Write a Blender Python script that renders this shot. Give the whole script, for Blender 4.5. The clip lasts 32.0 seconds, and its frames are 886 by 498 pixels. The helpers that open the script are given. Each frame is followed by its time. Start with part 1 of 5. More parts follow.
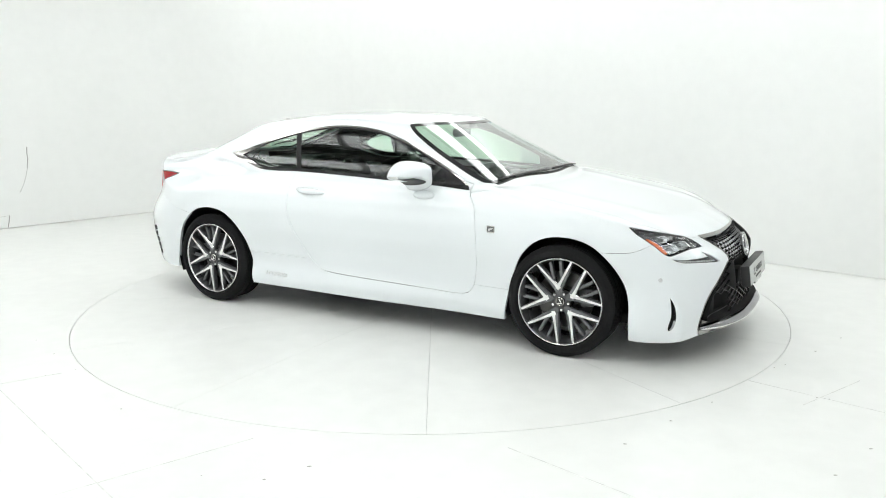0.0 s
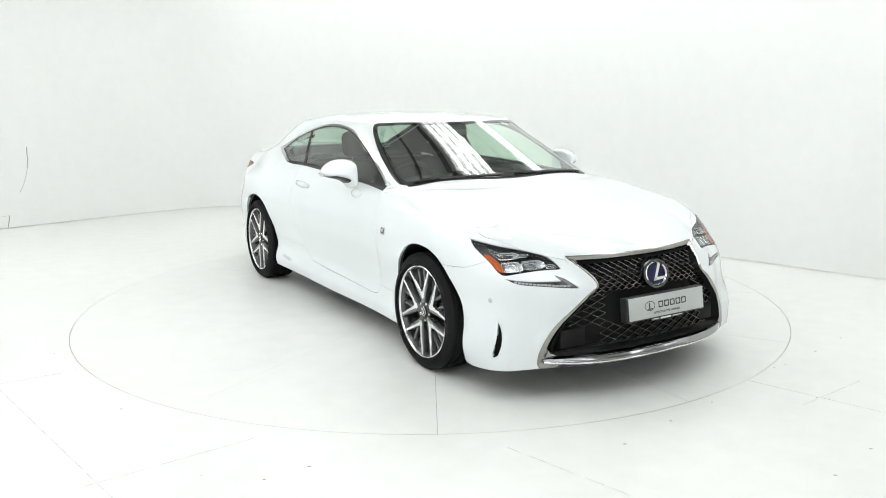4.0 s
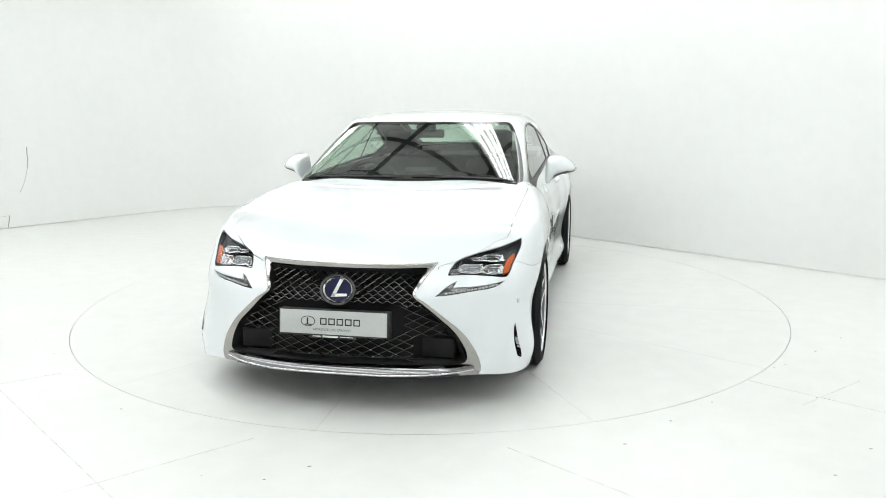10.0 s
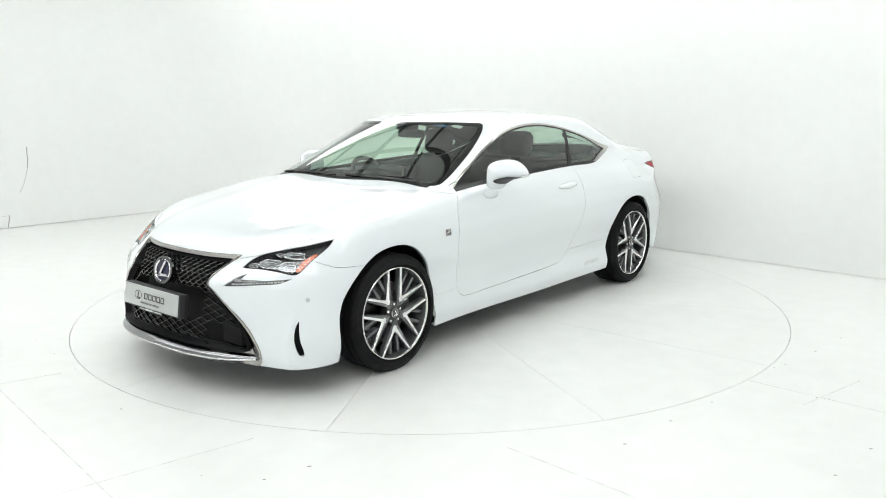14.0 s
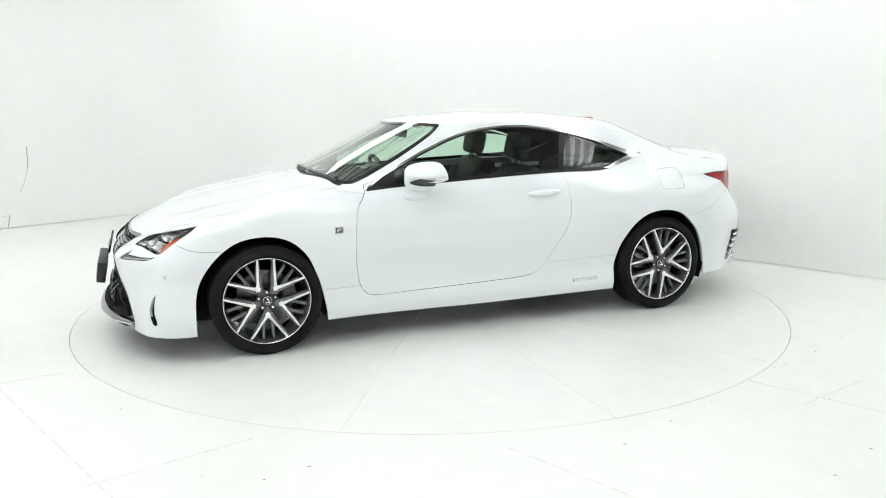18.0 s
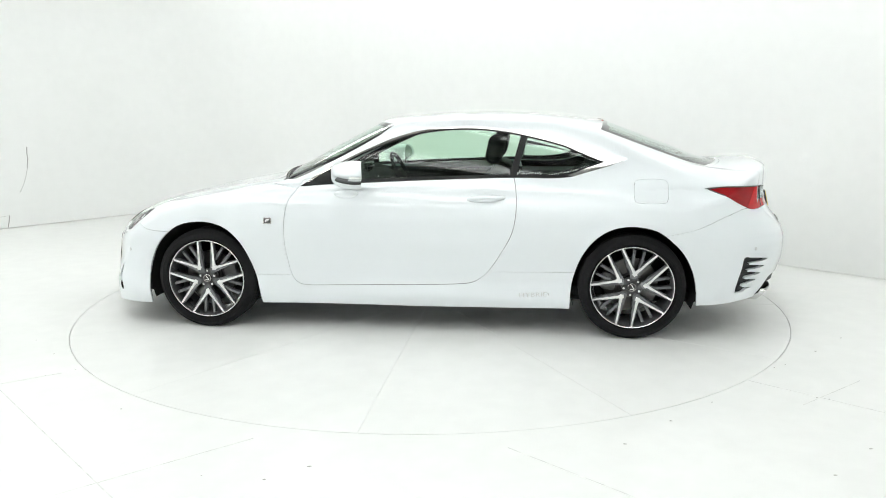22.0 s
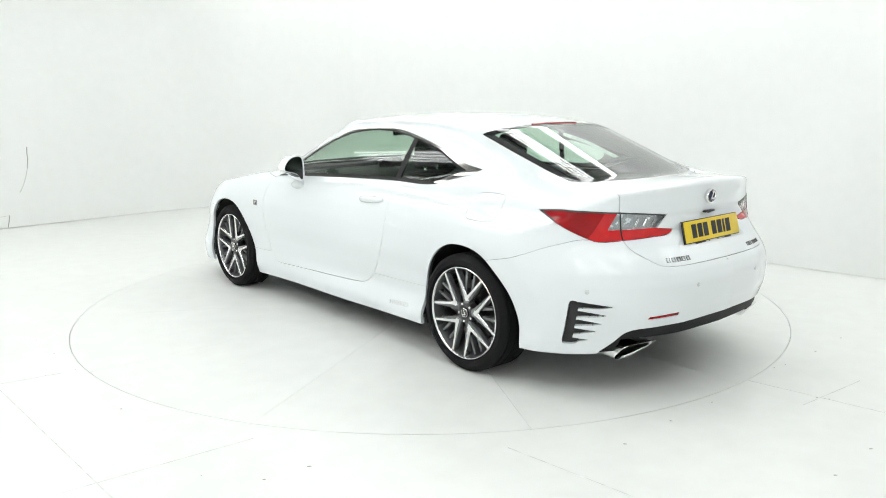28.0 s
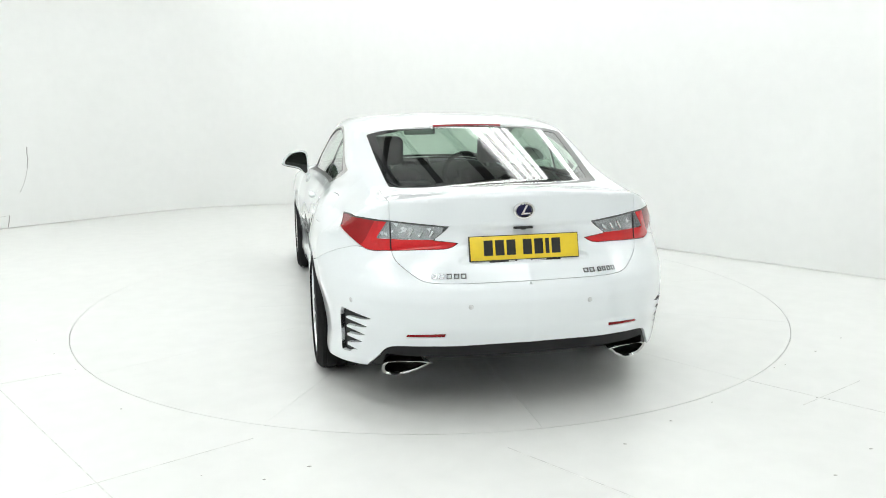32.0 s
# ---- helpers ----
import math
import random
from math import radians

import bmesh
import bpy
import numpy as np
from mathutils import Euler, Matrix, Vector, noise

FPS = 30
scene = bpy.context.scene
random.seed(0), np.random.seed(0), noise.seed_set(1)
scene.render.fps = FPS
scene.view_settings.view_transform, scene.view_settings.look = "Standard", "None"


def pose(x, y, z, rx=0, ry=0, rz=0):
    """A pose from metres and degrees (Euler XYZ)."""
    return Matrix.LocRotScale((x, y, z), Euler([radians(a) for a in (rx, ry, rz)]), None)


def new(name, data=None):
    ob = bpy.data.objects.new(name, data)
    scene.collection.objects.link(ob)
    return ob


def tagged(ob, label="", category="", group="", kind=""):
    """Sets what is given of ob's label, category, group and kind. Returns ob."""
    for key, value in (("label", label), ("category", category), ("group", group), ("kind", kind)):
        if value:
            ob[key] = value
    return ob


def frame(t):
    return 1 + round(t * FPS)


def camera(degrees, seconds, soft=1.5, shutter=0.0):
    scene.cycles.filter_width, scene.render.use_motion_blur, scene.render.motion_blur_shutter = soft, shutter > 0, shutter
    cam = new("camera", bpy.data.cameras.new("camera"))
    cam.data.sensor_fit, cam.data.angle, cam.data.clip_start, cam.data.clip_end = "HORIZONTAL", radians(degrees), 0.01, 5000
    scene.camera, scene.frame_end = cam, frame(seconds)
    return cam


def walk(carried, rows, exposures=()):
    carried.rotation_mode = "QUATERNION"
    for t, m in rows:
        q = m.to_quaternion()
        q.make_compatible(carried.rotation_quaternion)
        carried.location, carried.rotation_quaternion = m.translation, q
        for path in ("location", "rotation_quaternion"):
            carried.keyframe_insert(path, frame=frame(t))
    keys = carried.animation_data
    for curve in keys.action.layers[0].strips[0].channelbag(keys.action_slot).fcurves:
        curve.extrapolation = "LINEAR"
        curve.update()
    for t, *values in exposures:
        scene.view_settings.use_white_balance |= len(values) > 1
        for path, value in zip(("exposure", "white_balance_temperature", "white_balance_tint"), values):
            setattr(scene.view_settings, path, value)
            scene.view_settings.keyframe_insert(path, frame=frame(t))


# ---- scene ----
# camera: fixed on a stand before a turntable whose centre is the origin
cam = camera(58.58, 32.0, 0.95)
EYE = (0, -5.809, 1.4815)
CAM_POSE = Matrix.Translation(EYE) @ Euler((radians(90 - 10.874), 0, radians(-.845))).to_matrix().to_4x4() @ pose(0, 0, 0, 0, 0, -.4075)
walk(cam, [(0, CAM_POSE), (32, CAM_POSE)], exposures=[(0, 0.0), (32, 0.0)])

# heading of the car and turntable, degrees, second by second
HEADING = [-30.75, -38.0, -45.21, -52.39, -59.56, -66.73, -73.89, -81.05, -88.22, -95.4, -102.57, -109.75, -116.93, -124.1, -131.27, -138.42, -145.56,
           -152.68, -159.77, -166.84, -173.89, -180.9, -187.9, -194.87, -201.83, -208.78, -215.74, -222.71, -229.71, -236.76, -243.88, -251.1, -258.45]
CAR_SHIFT = (-.004, .034)

# light: a closed white studio lit by banks of fluorescent tubes (built below); the world is dark
world = bpy.data.worlds.new("studio_world")
scene.world = world
world.use_nodes = True
world.node_tree.nodes["Background"].inputs[0].default_value = (.9, .95, 1, 1)
world.node_tree.nodes["Background"].inputs[1].default_value = .02

# ---- materials ----
def mat(name, color, rough=.5, metal=0., coat=0., bump=0., bump_size=200., vary=.06, vary_size=3., fine=.03, fine_size=60., ior=1.5, rough_vary=.05,
        emit=None, emit_strength=0., coat_rough=.03, spec=.5):
    """A surface with two scales of colour variation, uneven gloss and fine relief."""
    m = bpy.data.materials.new(name)
    m.use_nodes = True
    nt = m.node_tree
    b = nt.nodes["Principled BSDF"]
    if not vary:
        b.inputs["Base Color"].default_value, b.inputs["Roughness"].default_value = (*color, 1), rough
    b.inputs["Metallic"].default_value, b.inputs["IOR"].default_value = metal, ior
    b.inputs["Coat Weight"].default_value, b.inputs["Coat Roughness"].default_value = coat, coat_rough
    b.inputs["Specular IOR Level"].default_value = spec
    if not vary:
        return m
    co = nt.nodes.new("ShaderNodeTexCoord")

    def cloud(size, detail):
        n = nt.nodes.new("ShaderNodeTexNoise")
        n.inputs["Scale"].default_value, n.inputs["Detail"].default_value = size, detail
        nt.links.new(co.outputs["Object"], n.inputs["Vector"])
        return n.outputs["Fac"]

    def scaled(value, low, high):
        r = nt.nodes.new("ShaderNodeMapRange")
        r.inputs["From Min"].default_value, r.inputs["From Max"].default_value = .25, .75
        r.inputs["To Min"].default_value, r.inputs["To Max"].default_value = low, high
        nt.links.new(value, r.inputs["Value"])
        return r.outputs["Result"]

    big, small = cloud(vary_size, 3), cloud(fine_size, 2)
    f = nt.nodes.new("ShaderNodeMath")
    f.operation = "MULTIPLY"
    nt.links.new(scaled(big, 1 - vary, 1 + vary * .5), f.inputs[0])
    nt.links.new(scaled(small, 1 - fine, 1 + fine * .5), f.inputs[1])
    c = nt.nodes.new("ShaderNodeVectorMath")
    c.operation = "SCALE"
    c.inputs[0].default_value = color
    nt.links.new(f.outputs[0], c.inputs["Scale"])
    nt.links.new(c.outputs[0], b.inputs["Base Color"])
    nt.links.new(scaled(big, max(rough - rough_vary, .01), rough + rough_vary), b.inputs["Roughness"])
    if bump:
        n = nt.nodes.new("ShaderNodeBump")
        n.inputs["Strength"].default_value, n.inputs["Distance"].default_value = bump, .002
        nt.links.new(cloud(bump_size, 4), n.inputs["Height"])
        nt.links.new(n.outputs[0], b.inputs["Normal"])
    if emit:
        b.inputs["Emission Color"].default_value, b.inputs["Emission Strength"].default_value = (*emit, 1), emit_strength
    return m


def pane(name, tint, gloss=1., straight=.08, rough=.0, steep=3.7):
    """Thin glass: tinted see-through with a mirror gloss that grows at grazing angles."""
    m = bpy.data.materials.new(name)
    m.use_nodes = True
    nt = m.node_tree
    nt.nodes.remove(nt.nodes["Principled BSDF"])
    out = nt.nodes["Material Output"]
    clear, shine = nt.nodes.new("ShaderNodeBsdfTransparent"), nt.nodes.new("ShaderNodeBsdfGlossy")
    clear.inputs[0].default_value = (*tint, 1)
    shine.inputs["Color"].default_value = (gloss, gloss, gloss, 1)
    shine.inputs["Roughness"].default_value = rough
    layer, mix = nt.nodes.new("ShaderNodeLayerWeight"), nt.nodes.new("ShaderNodeMixShader")
    layer.inputs["Blend"].default_value = .5
    power, scale = nt.nodes.new("ShaderNodeMath"), nt.nodes.new("ShaderNodeMath")
    power.operation, power.inputs[1].default_value = "POWER", steep
    scale.operation, scale.inputs[1].default_value, scale.inputs[2].default_value = "MULTIPLY_ADD", 1 - straight, straight
    nt.links.new(layer.outputs["Facing"], power.inputs[0])
    nt.links.new(power.outputs[0], scale.inputs[0])
    nt.links.new(scale.outputs[0], mix.inputs[0])
    nt.links.new(clear.outputs[0], mix.inputs[1])
    nt.links.new(shine.outputs[0], mix.inputs[2])
    nt.links.new(mix.outputs[0], out.inputs["Surface"])
    return m


PAINT = mat("white_car_paint", (.815, .85, .87), .3, coat=1, vary=0, coat_rough=.02)
SHUT = mat("shut_face", (.55, .56, .57), .5, vary=.05)
SCREEN_GLASS = pane("windscreen_glass", (.78, .92, .82), straight=.15)
GLASS = pane("window_glass", (.77, .91, .81), straight=.036)
DARK_GLASS = pane("rear_window_glass", (.72, .86, .77), straight=.045)
LENS = pane("lamp_lens", (.93, .95, .96), straight=.03, steep=6)
RED_LENS = mat("red_lamp_lens", (.34, .004, .007), .15, coat=.25, spec=.25, vary=.2, vary_size=9, fine=.15, fine_size=150)
RED_BRIGHT = mat("bright_red_lens", (.62, .012, .016), .15, coat=.4, spec=.3, vary=.12, vary_size=14, fine=.12, fine_size=160)
RED_DEEP = mat("deep_red_lens", (.27, .003, .005), .15, coat=.25, spec=.25, vary=.2, vary_size=9)
ORANGE_LENS = mat("orange_lamp_lens", (.75, .13, .025), .2, coat=1, vary=.12, vary_size=20, fine=.12, fine_size=200)
CHROME = mat("chrome", (.78, .78, .78), .07, metal=1, vary=.03, rough_vary=.03)
WINDOW_CHROME = mat("window_chrome", (.50, .49, .47), .12, metal=1, vary=.04, rough_vary=.03)
SATIN = mat("satin_chrome", (.60, .59, .57), .16, metal=1, vary=.05, rough_vary=.05)
SMOKE = mat("smoked_chrome", (.30, .30, .31), .14, metal=1, vary=.06)
GLOSS_BLACK = mat("gloss_black", (.006, .006, .007), .1, coat=1, vary=.1)
SEAL = mat("satin_black_trim", (.008, .008, .008), .35, spec=.25, vary=.1)
FRIT = mat("black_glass_border", (.006, .007, .007), .09, coat=.5, vary=.1)
BLACK = mat("black_plastic", (.016, .016, .017), .45, bump=.15, bump_size=700, vary=.15)
GREY_PLASTIC = mat("dark_grey_plastic", (.045, .046, .048), .4, bump=.1, bump_size=600, vary=.15)
MATT = mat("matt_black", (.006, .006, .006), .85, vary=.3)
RUBBER = mat("tyre_rubber", (.010, .010, .0105), .8, bump=.3, bump_size=300, vary=.25, vary_size=8, fine=.2, spec=.22)
ALLOY = mat("machined_alloy", (.80, .80, .80), .22, metal=1, vary=.03, fine=.08, fine_size=300)
ALLOY_DARK = mat("dark_painted_alloy", (.15, .154, .16), .28, metal=.5, coat=.6, vary=.1)
STEEL = mat("brake_steel", (.11, .108, .105), .35, metal=1, vary=.15, vary_size=20)
CALIPER = mat("caliper_grey", (.16, .16, .16), .5, vary=.2, vary_size=20)
LEATHER = mat("black_leather", (.010, .010, .010), .55, spec=.2, bump=.15, bump_size=90, vary=.2, vary_size=6)
TRIM = mat("dark_interior_trim", (.010, .010, .0105), .7, spec=.2, bump=0, vary=.15)
HEADLINER = mat("headliner_cloth", (.022, .022, .0215), .9, spec=.1, bump=0, vary=.1)
YELLOW = mat("yellow_plate", (.83, .60, .02), .35, coat=.4, vary=.06, vary_size=8)
PLATE = mat("grey_white_plate", (.52, .54, .53), .35, coat=.4, vary=.04, vary_size=6)
INK = mat("black_ink", (.012, .012, .012), .45, vary=.1)
GREY_INK = mat("grey_ink", (.12, .12, .12), .5, vary=.1)
BLUE = mat("dark_blue_enamel", (.007, .007, .05), .2, coat=.2, spec=.3, vary=.1)
STICKER = mat("blue_sticker", (.05, .22, .5), .5, vary=.1)
WHITE_STICKER = mat("white_sticker", (.7, .72, .72), .6, vary=.05)
MIRROR = mat("mirror_glass", (.25, .29, .26), .02, metal=1, vary=.01, rough_vary=.01)

# ---- helpers for meshes ----
def mesh_of(name, verts, faces, normals=None, smooth=True):
    me = bpy.data.meshes.new(name)
    me.from_pydata([tuple(v) for v in verts], [], [tuple(int(i) for i in f) for f in faces])
    if smooth:
        me.polygons.foreach_set("use_smooth", [True] * len(me.polygons))
    if normals is not None:
        me.normals_split_custom_set_from_vertices([tuple(n) for n in normals])
    return me


def piece(name, verts, faces, material, parent=None, label="", normals=None, smooth=True, place=None, crease=None):
    """One mesh object under a thing or a part."""
    me = mesh_of(name, verts, faces, normals, smooth)
    if crease is not None:
        me.set_sharp_from_angle(angle=radians(crease))
    me.materials.append(material)
    ob = new(name, me)
    ob.parent = parent
    if place is not None:
        ob.matrix_basis = place
    return tagged(ob, label)


def part(name, bm, material, parent=None, label="", place=None, crease=35):
    me = bpy.data.meshes.new(name)
    bmesh.ops.recalc_face_normals(bm, faces=bm.faces)
    bm.to_mesh(me)
    bm.free()
    me.polygons.foreach_set("use_smooth", [True] * len(me.polygons))
    me.set_sharp_from_angle(angle=radians(crease))
    me.materials.append(material)
    ob = new(name, me)
    ob.parent = parent
    if place is not None:
        ob.matrix_basis = place
    return tagged(ob, label)


def box(bm, lo, hi, bevel=0., turn=None, segments=2):
    """Adds a bevelled box."""
    lo, hi = Vector(lo), Vector(hi)
    made = bmesh.ops.create_cube(bm, size=1)["verts"]
    bmesh.ops.scale(bm, vec=hi - lo, verts=made)
    if bevel:
        edges = list({e for v in made for e in v.link_edges})
        made = list({v for f in bmesh.ops.bevel(bm, geom=edges, offset=bevel, segments=segments, profile=.5, affect="EDGES")["faces"] for v in f.verts}
                    | {v for v in made if v.is_valid})
    m = Matrix.Translation((lo + hi) / 2) @ (turn or Matrix())
    bmesh.ops.transform(bm, matrix=m, verts=made)
    return made


def tube(points, radius, sides=10, closed=False, cap=True):
    """Vertices and faces of a round bar along points; radius is a number or one for each point."""
    pts = [Vector(p) for p in points]
    n = len(pts)
    radii = radius if isinstance(radius, (list, tuple)) else [radius] * n
    verts, faces = [], []
    ref = None
    for i, p in enumerate(pts):
        a, b = pts[(i - 1) % n if closed else max(i - 1, 0)], pts[(i + 1) % n if closed else min(i + 1, n - 1)]
        d = (b - a).normalized()
        if ref is None:
            ref = d.orthogonal().normalized()
        ref = (ref - d * ref.dot(d)).normalized()
        side = d.cross(ref)
        for k in range(sides):
            w = 2 * math.pi * k / sides
            verts.append(p + radii[i] * (math.cos(w) * ref + math.sin(w) * side))
    for i in range(n if closed else n - 1):
        j = (i + 1) % n
        for k in range(sides):
            l = (k + 1) % sides
            faces.append((i * sides + k, i * sides + l, j * sides + l, j * sides + k))
    if cap and not closed:
        faces += [tuple(range(sides))[::-1], tuple(range((n - 1) * sides, n * sides))]
    return verts, faces


def spun(profile, steps=64, axis_y=True):
    """A turned ring: profile of (radius, offset along the y axis), open."""
    verts, faces = [], []
    n = len(profile)
    for i in range(steps):
        w = 2 * math.pi * i / steps
        for r, o in profile:
            verts.append((r * math.cos(w), o, r * math.sin(w)))
    for i in range(steps):
        j = (i + 1) % steps
        for k in range(n - 1):
            faces.append((i * n + k, j * n + k, j * n + k + 1, i * n + k + 1))
    return verts, faces


def plate_from(outline, depth, bevel=0.):
    """A bmesh slab: outline in x, z, from y 0 to y depth."""
    bm = bmesh.new()
    vs = [bm.verts.new((x, 0, z)) for x, z in outline]
    f = bm.faces.new(vs)
    out = bmesh.ops.extrude_face_region(bm, geom=[f])
    bmesh.ops.translate(bm, vec=(0, depth, 0), verts=[v for v in out["geom"] if isinstance(v, bmesh.types.BMVert)])
    if bevel:
        bmesh.ops.bevel(bm, geom=[e for e in bm.edges if e.calc_face_angle(0) > .8], offset=bevel, segments=2, profile=.5, affect="EDGES")
    return bm


def smooth_ring(points, steps=6, sharp=()):
    """A closed outline through points, rounded but at the points numbered in sharp."""
    p = np.array(points, float)
    n = len(p)
    out = []
    for i in range(n):
        a, b, c, d = p[(i - 1) % n], p[i], p[(i + 1) % n], p[(i + 2) % n]
        if i in sharp:
            a = 2 * b - c
        if (i + 1) % n in sharp:
            d = 2 * c - b
        l1, l2, l3 = (max(np.linalg.norm(q), 1e-6) ** .5 for q in (b - a, c - b, d - c))
        m1 = ((b - a) / l1 - (c - a) / (l1 + l2) + (c - b) / l2) * l2
        m2 = ((c - b) / l2 - (d - b) / (l2 + l3) + (d - c) / l3) * l2
        for k in range(steps):
            t = k / steps
            out.append((1 + 2 * t) * (1 - t) ** 2 * b + t * (1 - t) ** 2 * m1 + t * t * (3 - 2 * t) * c + t * t * (t - 1) * m2)
    return np.array(out)


def inside_of(ring, u, v):
    """Signed distance of points (u, v) from a closed outline, below zero inside."""
    f = np.full(len(u), 1.)
    near = (u > ring[:, 0].min() - .08) & (u < ring[:, 0].max() + .08) & (v > ring[:, 1].min() - .08) & (v < ring[:, 1].max() + .08)
    q = np.stack([u[near], v[near]], 1)
    best, odd = np.full(len(q), 1e9), np.zeros(len(q), bool)
    for a, b in zip(ring, np.roll(ring, -1, 0)):
        e, w = b - a, q - a
        t = np.clip((w @ e) / max(e @ e, 1e-12), 0, 1)
        best = np.minimum(best, ((w - t[:, None] * e) ** 2).sum(1))
        if a[1] != b[1]:
            cross = (a[1] > q[:, 1]) != (b[1] > q[:, 1])
            odd ^= cross & (q[:, 0] < (b[0] - a[0]) * (q[:, 1] - a[1]) / (b[1] - a[1]) + a[0])
    f[near] = np.where(odd, -1, 1) * np.sqrt(best)
    return f

# ---- the studio: walls stand at 45 degrees to the camera's axis ----
WALL = mat("white_wall_paint", (.895, .902, .89), .65, vary=.03, vary_size=.5, fine=.015, fine_size=9, bump=.08, bump_size=40)
FLOOR = mat("white_floor_paint", (.85, .855, .835), .38, vary=.035, vary_size=.9, fine=.03, fine_size=7, bump=.05, bump_size=60, rough_vary=.12)
JOINT = mat("dark_joint", (.26, .26, .25), .8, vary=.2)
CEIL = mat("grey_roof_sheet", (.86, .87, .86), .7, vary=.12, vary_size=.8)
BEAM = mat("grey_roof_beam", (.11, .11, .11), .6, vary=.1)
TUBE = mat("fluorescent_tube", (.9, .9, .9), .5, emit=(.970, 1, .985), emit_strength=4.65)
CASE = mat("white_lamp_case", (.75, .75, .75), .5)
ROOM = pose(0, 0, 0, 0, 0, 45)
U_HI, V_HI, U_LO, V_LO, ROOF_Z = 2.87, 5.97, -6.4, -6.2, 4.3
TABLE_R = 2.494


def slab(name, lo, hi, material, label, category, kind="structure"):
    bm = bmesh.new()
    box(bm, lo, hi)
    ob = part(name, bm, material, None, label, ROOM)
    return tagged(ob, label, category, kind=kind)


COVE = 2.2
slab("wall_east", (U_HI, V_LO - .1, .004), (U_HI + .1, V_HI - COVE, ROOF_Z), WALL, "plain white painted studio wall with scuffs at its foot", "wall")
slab("wall_north", (U_LO - .1, V_HI, .004), (U_HI - COVE, V_HI + .1, ROOF_Z), WALL, "plain white painted studio wall with cracked filler", "wall")
# unseen walls added behind the camera; their grey sets the light bounced back
BOUNCE_WALL = mat("bounce_wall_grey", (.80, .805, .80), .75, vary=.1, vary_size=.6, fine=.03, fine_size=9)
slab("unseen_wall_west", (U_LO - .1, V_LO, .004), (U_LO, V_HI, ROOF_Z), BOUNCE_WALL, "unseen grey wall added behind the camera to bounce light", "wall")
slab("unseen_wall_south", (U_LO, V_LO - .1, .004), (U_HI, V_LO, ROOF_Z), BOUNCE_WALL, "unseen grey wall added behind the camera to bounce light", "wall")
verts, faces = [], []
for i in range(33):
    w = i / 32 * math.pi / 2
    for r in (COVE, COVE + .1):
        for z in (.004, ROOF_Z):
            verts.append((U_HI - COVE + r * math.cos(w), V_HI - COVE + r * math.sin(w), z))
for i in range(32):
    a, b = 4 * i, 4 * i + 4
    faces += [(a, a + 1, b + 1, b), (a + 2, b + 2, b + 3, a + 3), (a + 1, a + 3, b + 3, b + 1), (a, b, b + 2, a + 2)]
tagged(piece("wall_cove", verts, faces, WALL, None, place=ROOM, crease=40), "rounded white corner between two studio walls", "wall", kind="structure")

CRACK = mat("wall_crack", (.42, .41, .39), .9, vary=.3, vary_size=30)
for pts, w in ((((-.782, .94), (-.79, .86), (-.784, .80), (-.80, .72), (-.80, .69)), .010), (((-.80, .69), (-.83, .58), (-.86, .50), (-.91, .41)), .004), (((-1.145, .142), (-1.05, .150)), .012),
               (((-1.052, .15), (-1.06, .09), (-1.08, .01)), .010)):
    verts, faces = [], []
    for i, (u, z) in enumerate(pts):
        for o, v in ((-w / 2, V_HI - .0015), (w / 2, V_HI - .0015), (w / 2, V_HI + .001), (-w / 2, V_HI + .001)):
            verts.append((u + o, v, z))
    for i in range(len(pts) - 1):
        faces += [(4 * i + k, 4 * i + (k + 1) % 4, 4 * i + 4 + (k + 1) % 4, 4 * i + 4 + k) for k in range(4)]
    piece("crack", verts, faces, CRACK, bpy.data.objects["wall_north"], smooth=False)

# floor with a round hole for the turntable
verts, faces, N = [], [], 144
for i in range(N):
    w = 2 * math.pi * i / N
    c, s = math.cos(w), math.sin(w)
    k = 7.2 / max(abs(c), abs(s))
    for r in (TABLE_R + .0015, 3.2, k):
        verts.append((r * c, r * s, 0))
    verts.append(((TABLE_R + .0015) * c, (TABLE_R + .0015) * s, -.05))
for i in range(N):
    a, b = 4 * i, 4 * ((i + 1) % N)
    faces += [(a, a + 1, b + 1, b), (a + 1, a + 2, b + 2, b + 1), (a + 3, a, b, b + 3)]
floor = tagged(piece("floor", verts, faces, FLOOR, None, place=ROOM, crease=30), "white painted board floor with faint joints and scuffs", "floor", kind="structure")
bm = bmesh.new()
box(bm, (-7.2, -7.2, -.2), (7.2, 7.2, -.06))
tagged(part("ground", bm, JOINT, None, "", ROOM), "dark ground under the studio floor", "ground", kind="structure")


def floor_joint(a, b, width):
    """A thin open joint between floor boards."""
    a, b = Vector((*a, 0)), Vector((*b, 0))
    d = (b - a).normalized()
    s = Vector((-d.y, d.x, 0)) * width / 2
    v = [a + s, a - s, b - s, b + s]
    vs = [p + Vector((0, 0, .0012)) for p in v]
    piece("joint", [*vs, *(p - Vector((0, 0, .001)) for p in v)], [(0, 1, 2, 3), (4, 7, 6, 5), (0, 4, 5, 1), (1, 5, 6, 2), (2, 6, 7, 3), (3, 7, 4, 0)], FAINT, floor, smooth=False,
          place=ROOM.inverted())


FAINT = mat("faint_joint", (.81, .81, .785), .7, vary=.3, vary_size=14)
for a, b, w in (((-2.3, -1.82), (-1.2, -3.05), .004), ((-1.45, -3.0), (-.8, -2.51), .003), ((.32, -2.64), (.9, -3.23), .004), ((1.67, -1.87), (2.3, -2.47), .003),
                ((1.8, -2.21), (2.25, -1.89), .004), ((-2.3, -1.78), (-2.05, -1.62), .004), ((-3.4, -1.0), (-2.3, -1.82), .003)):
    floor_joint(a, b, w)

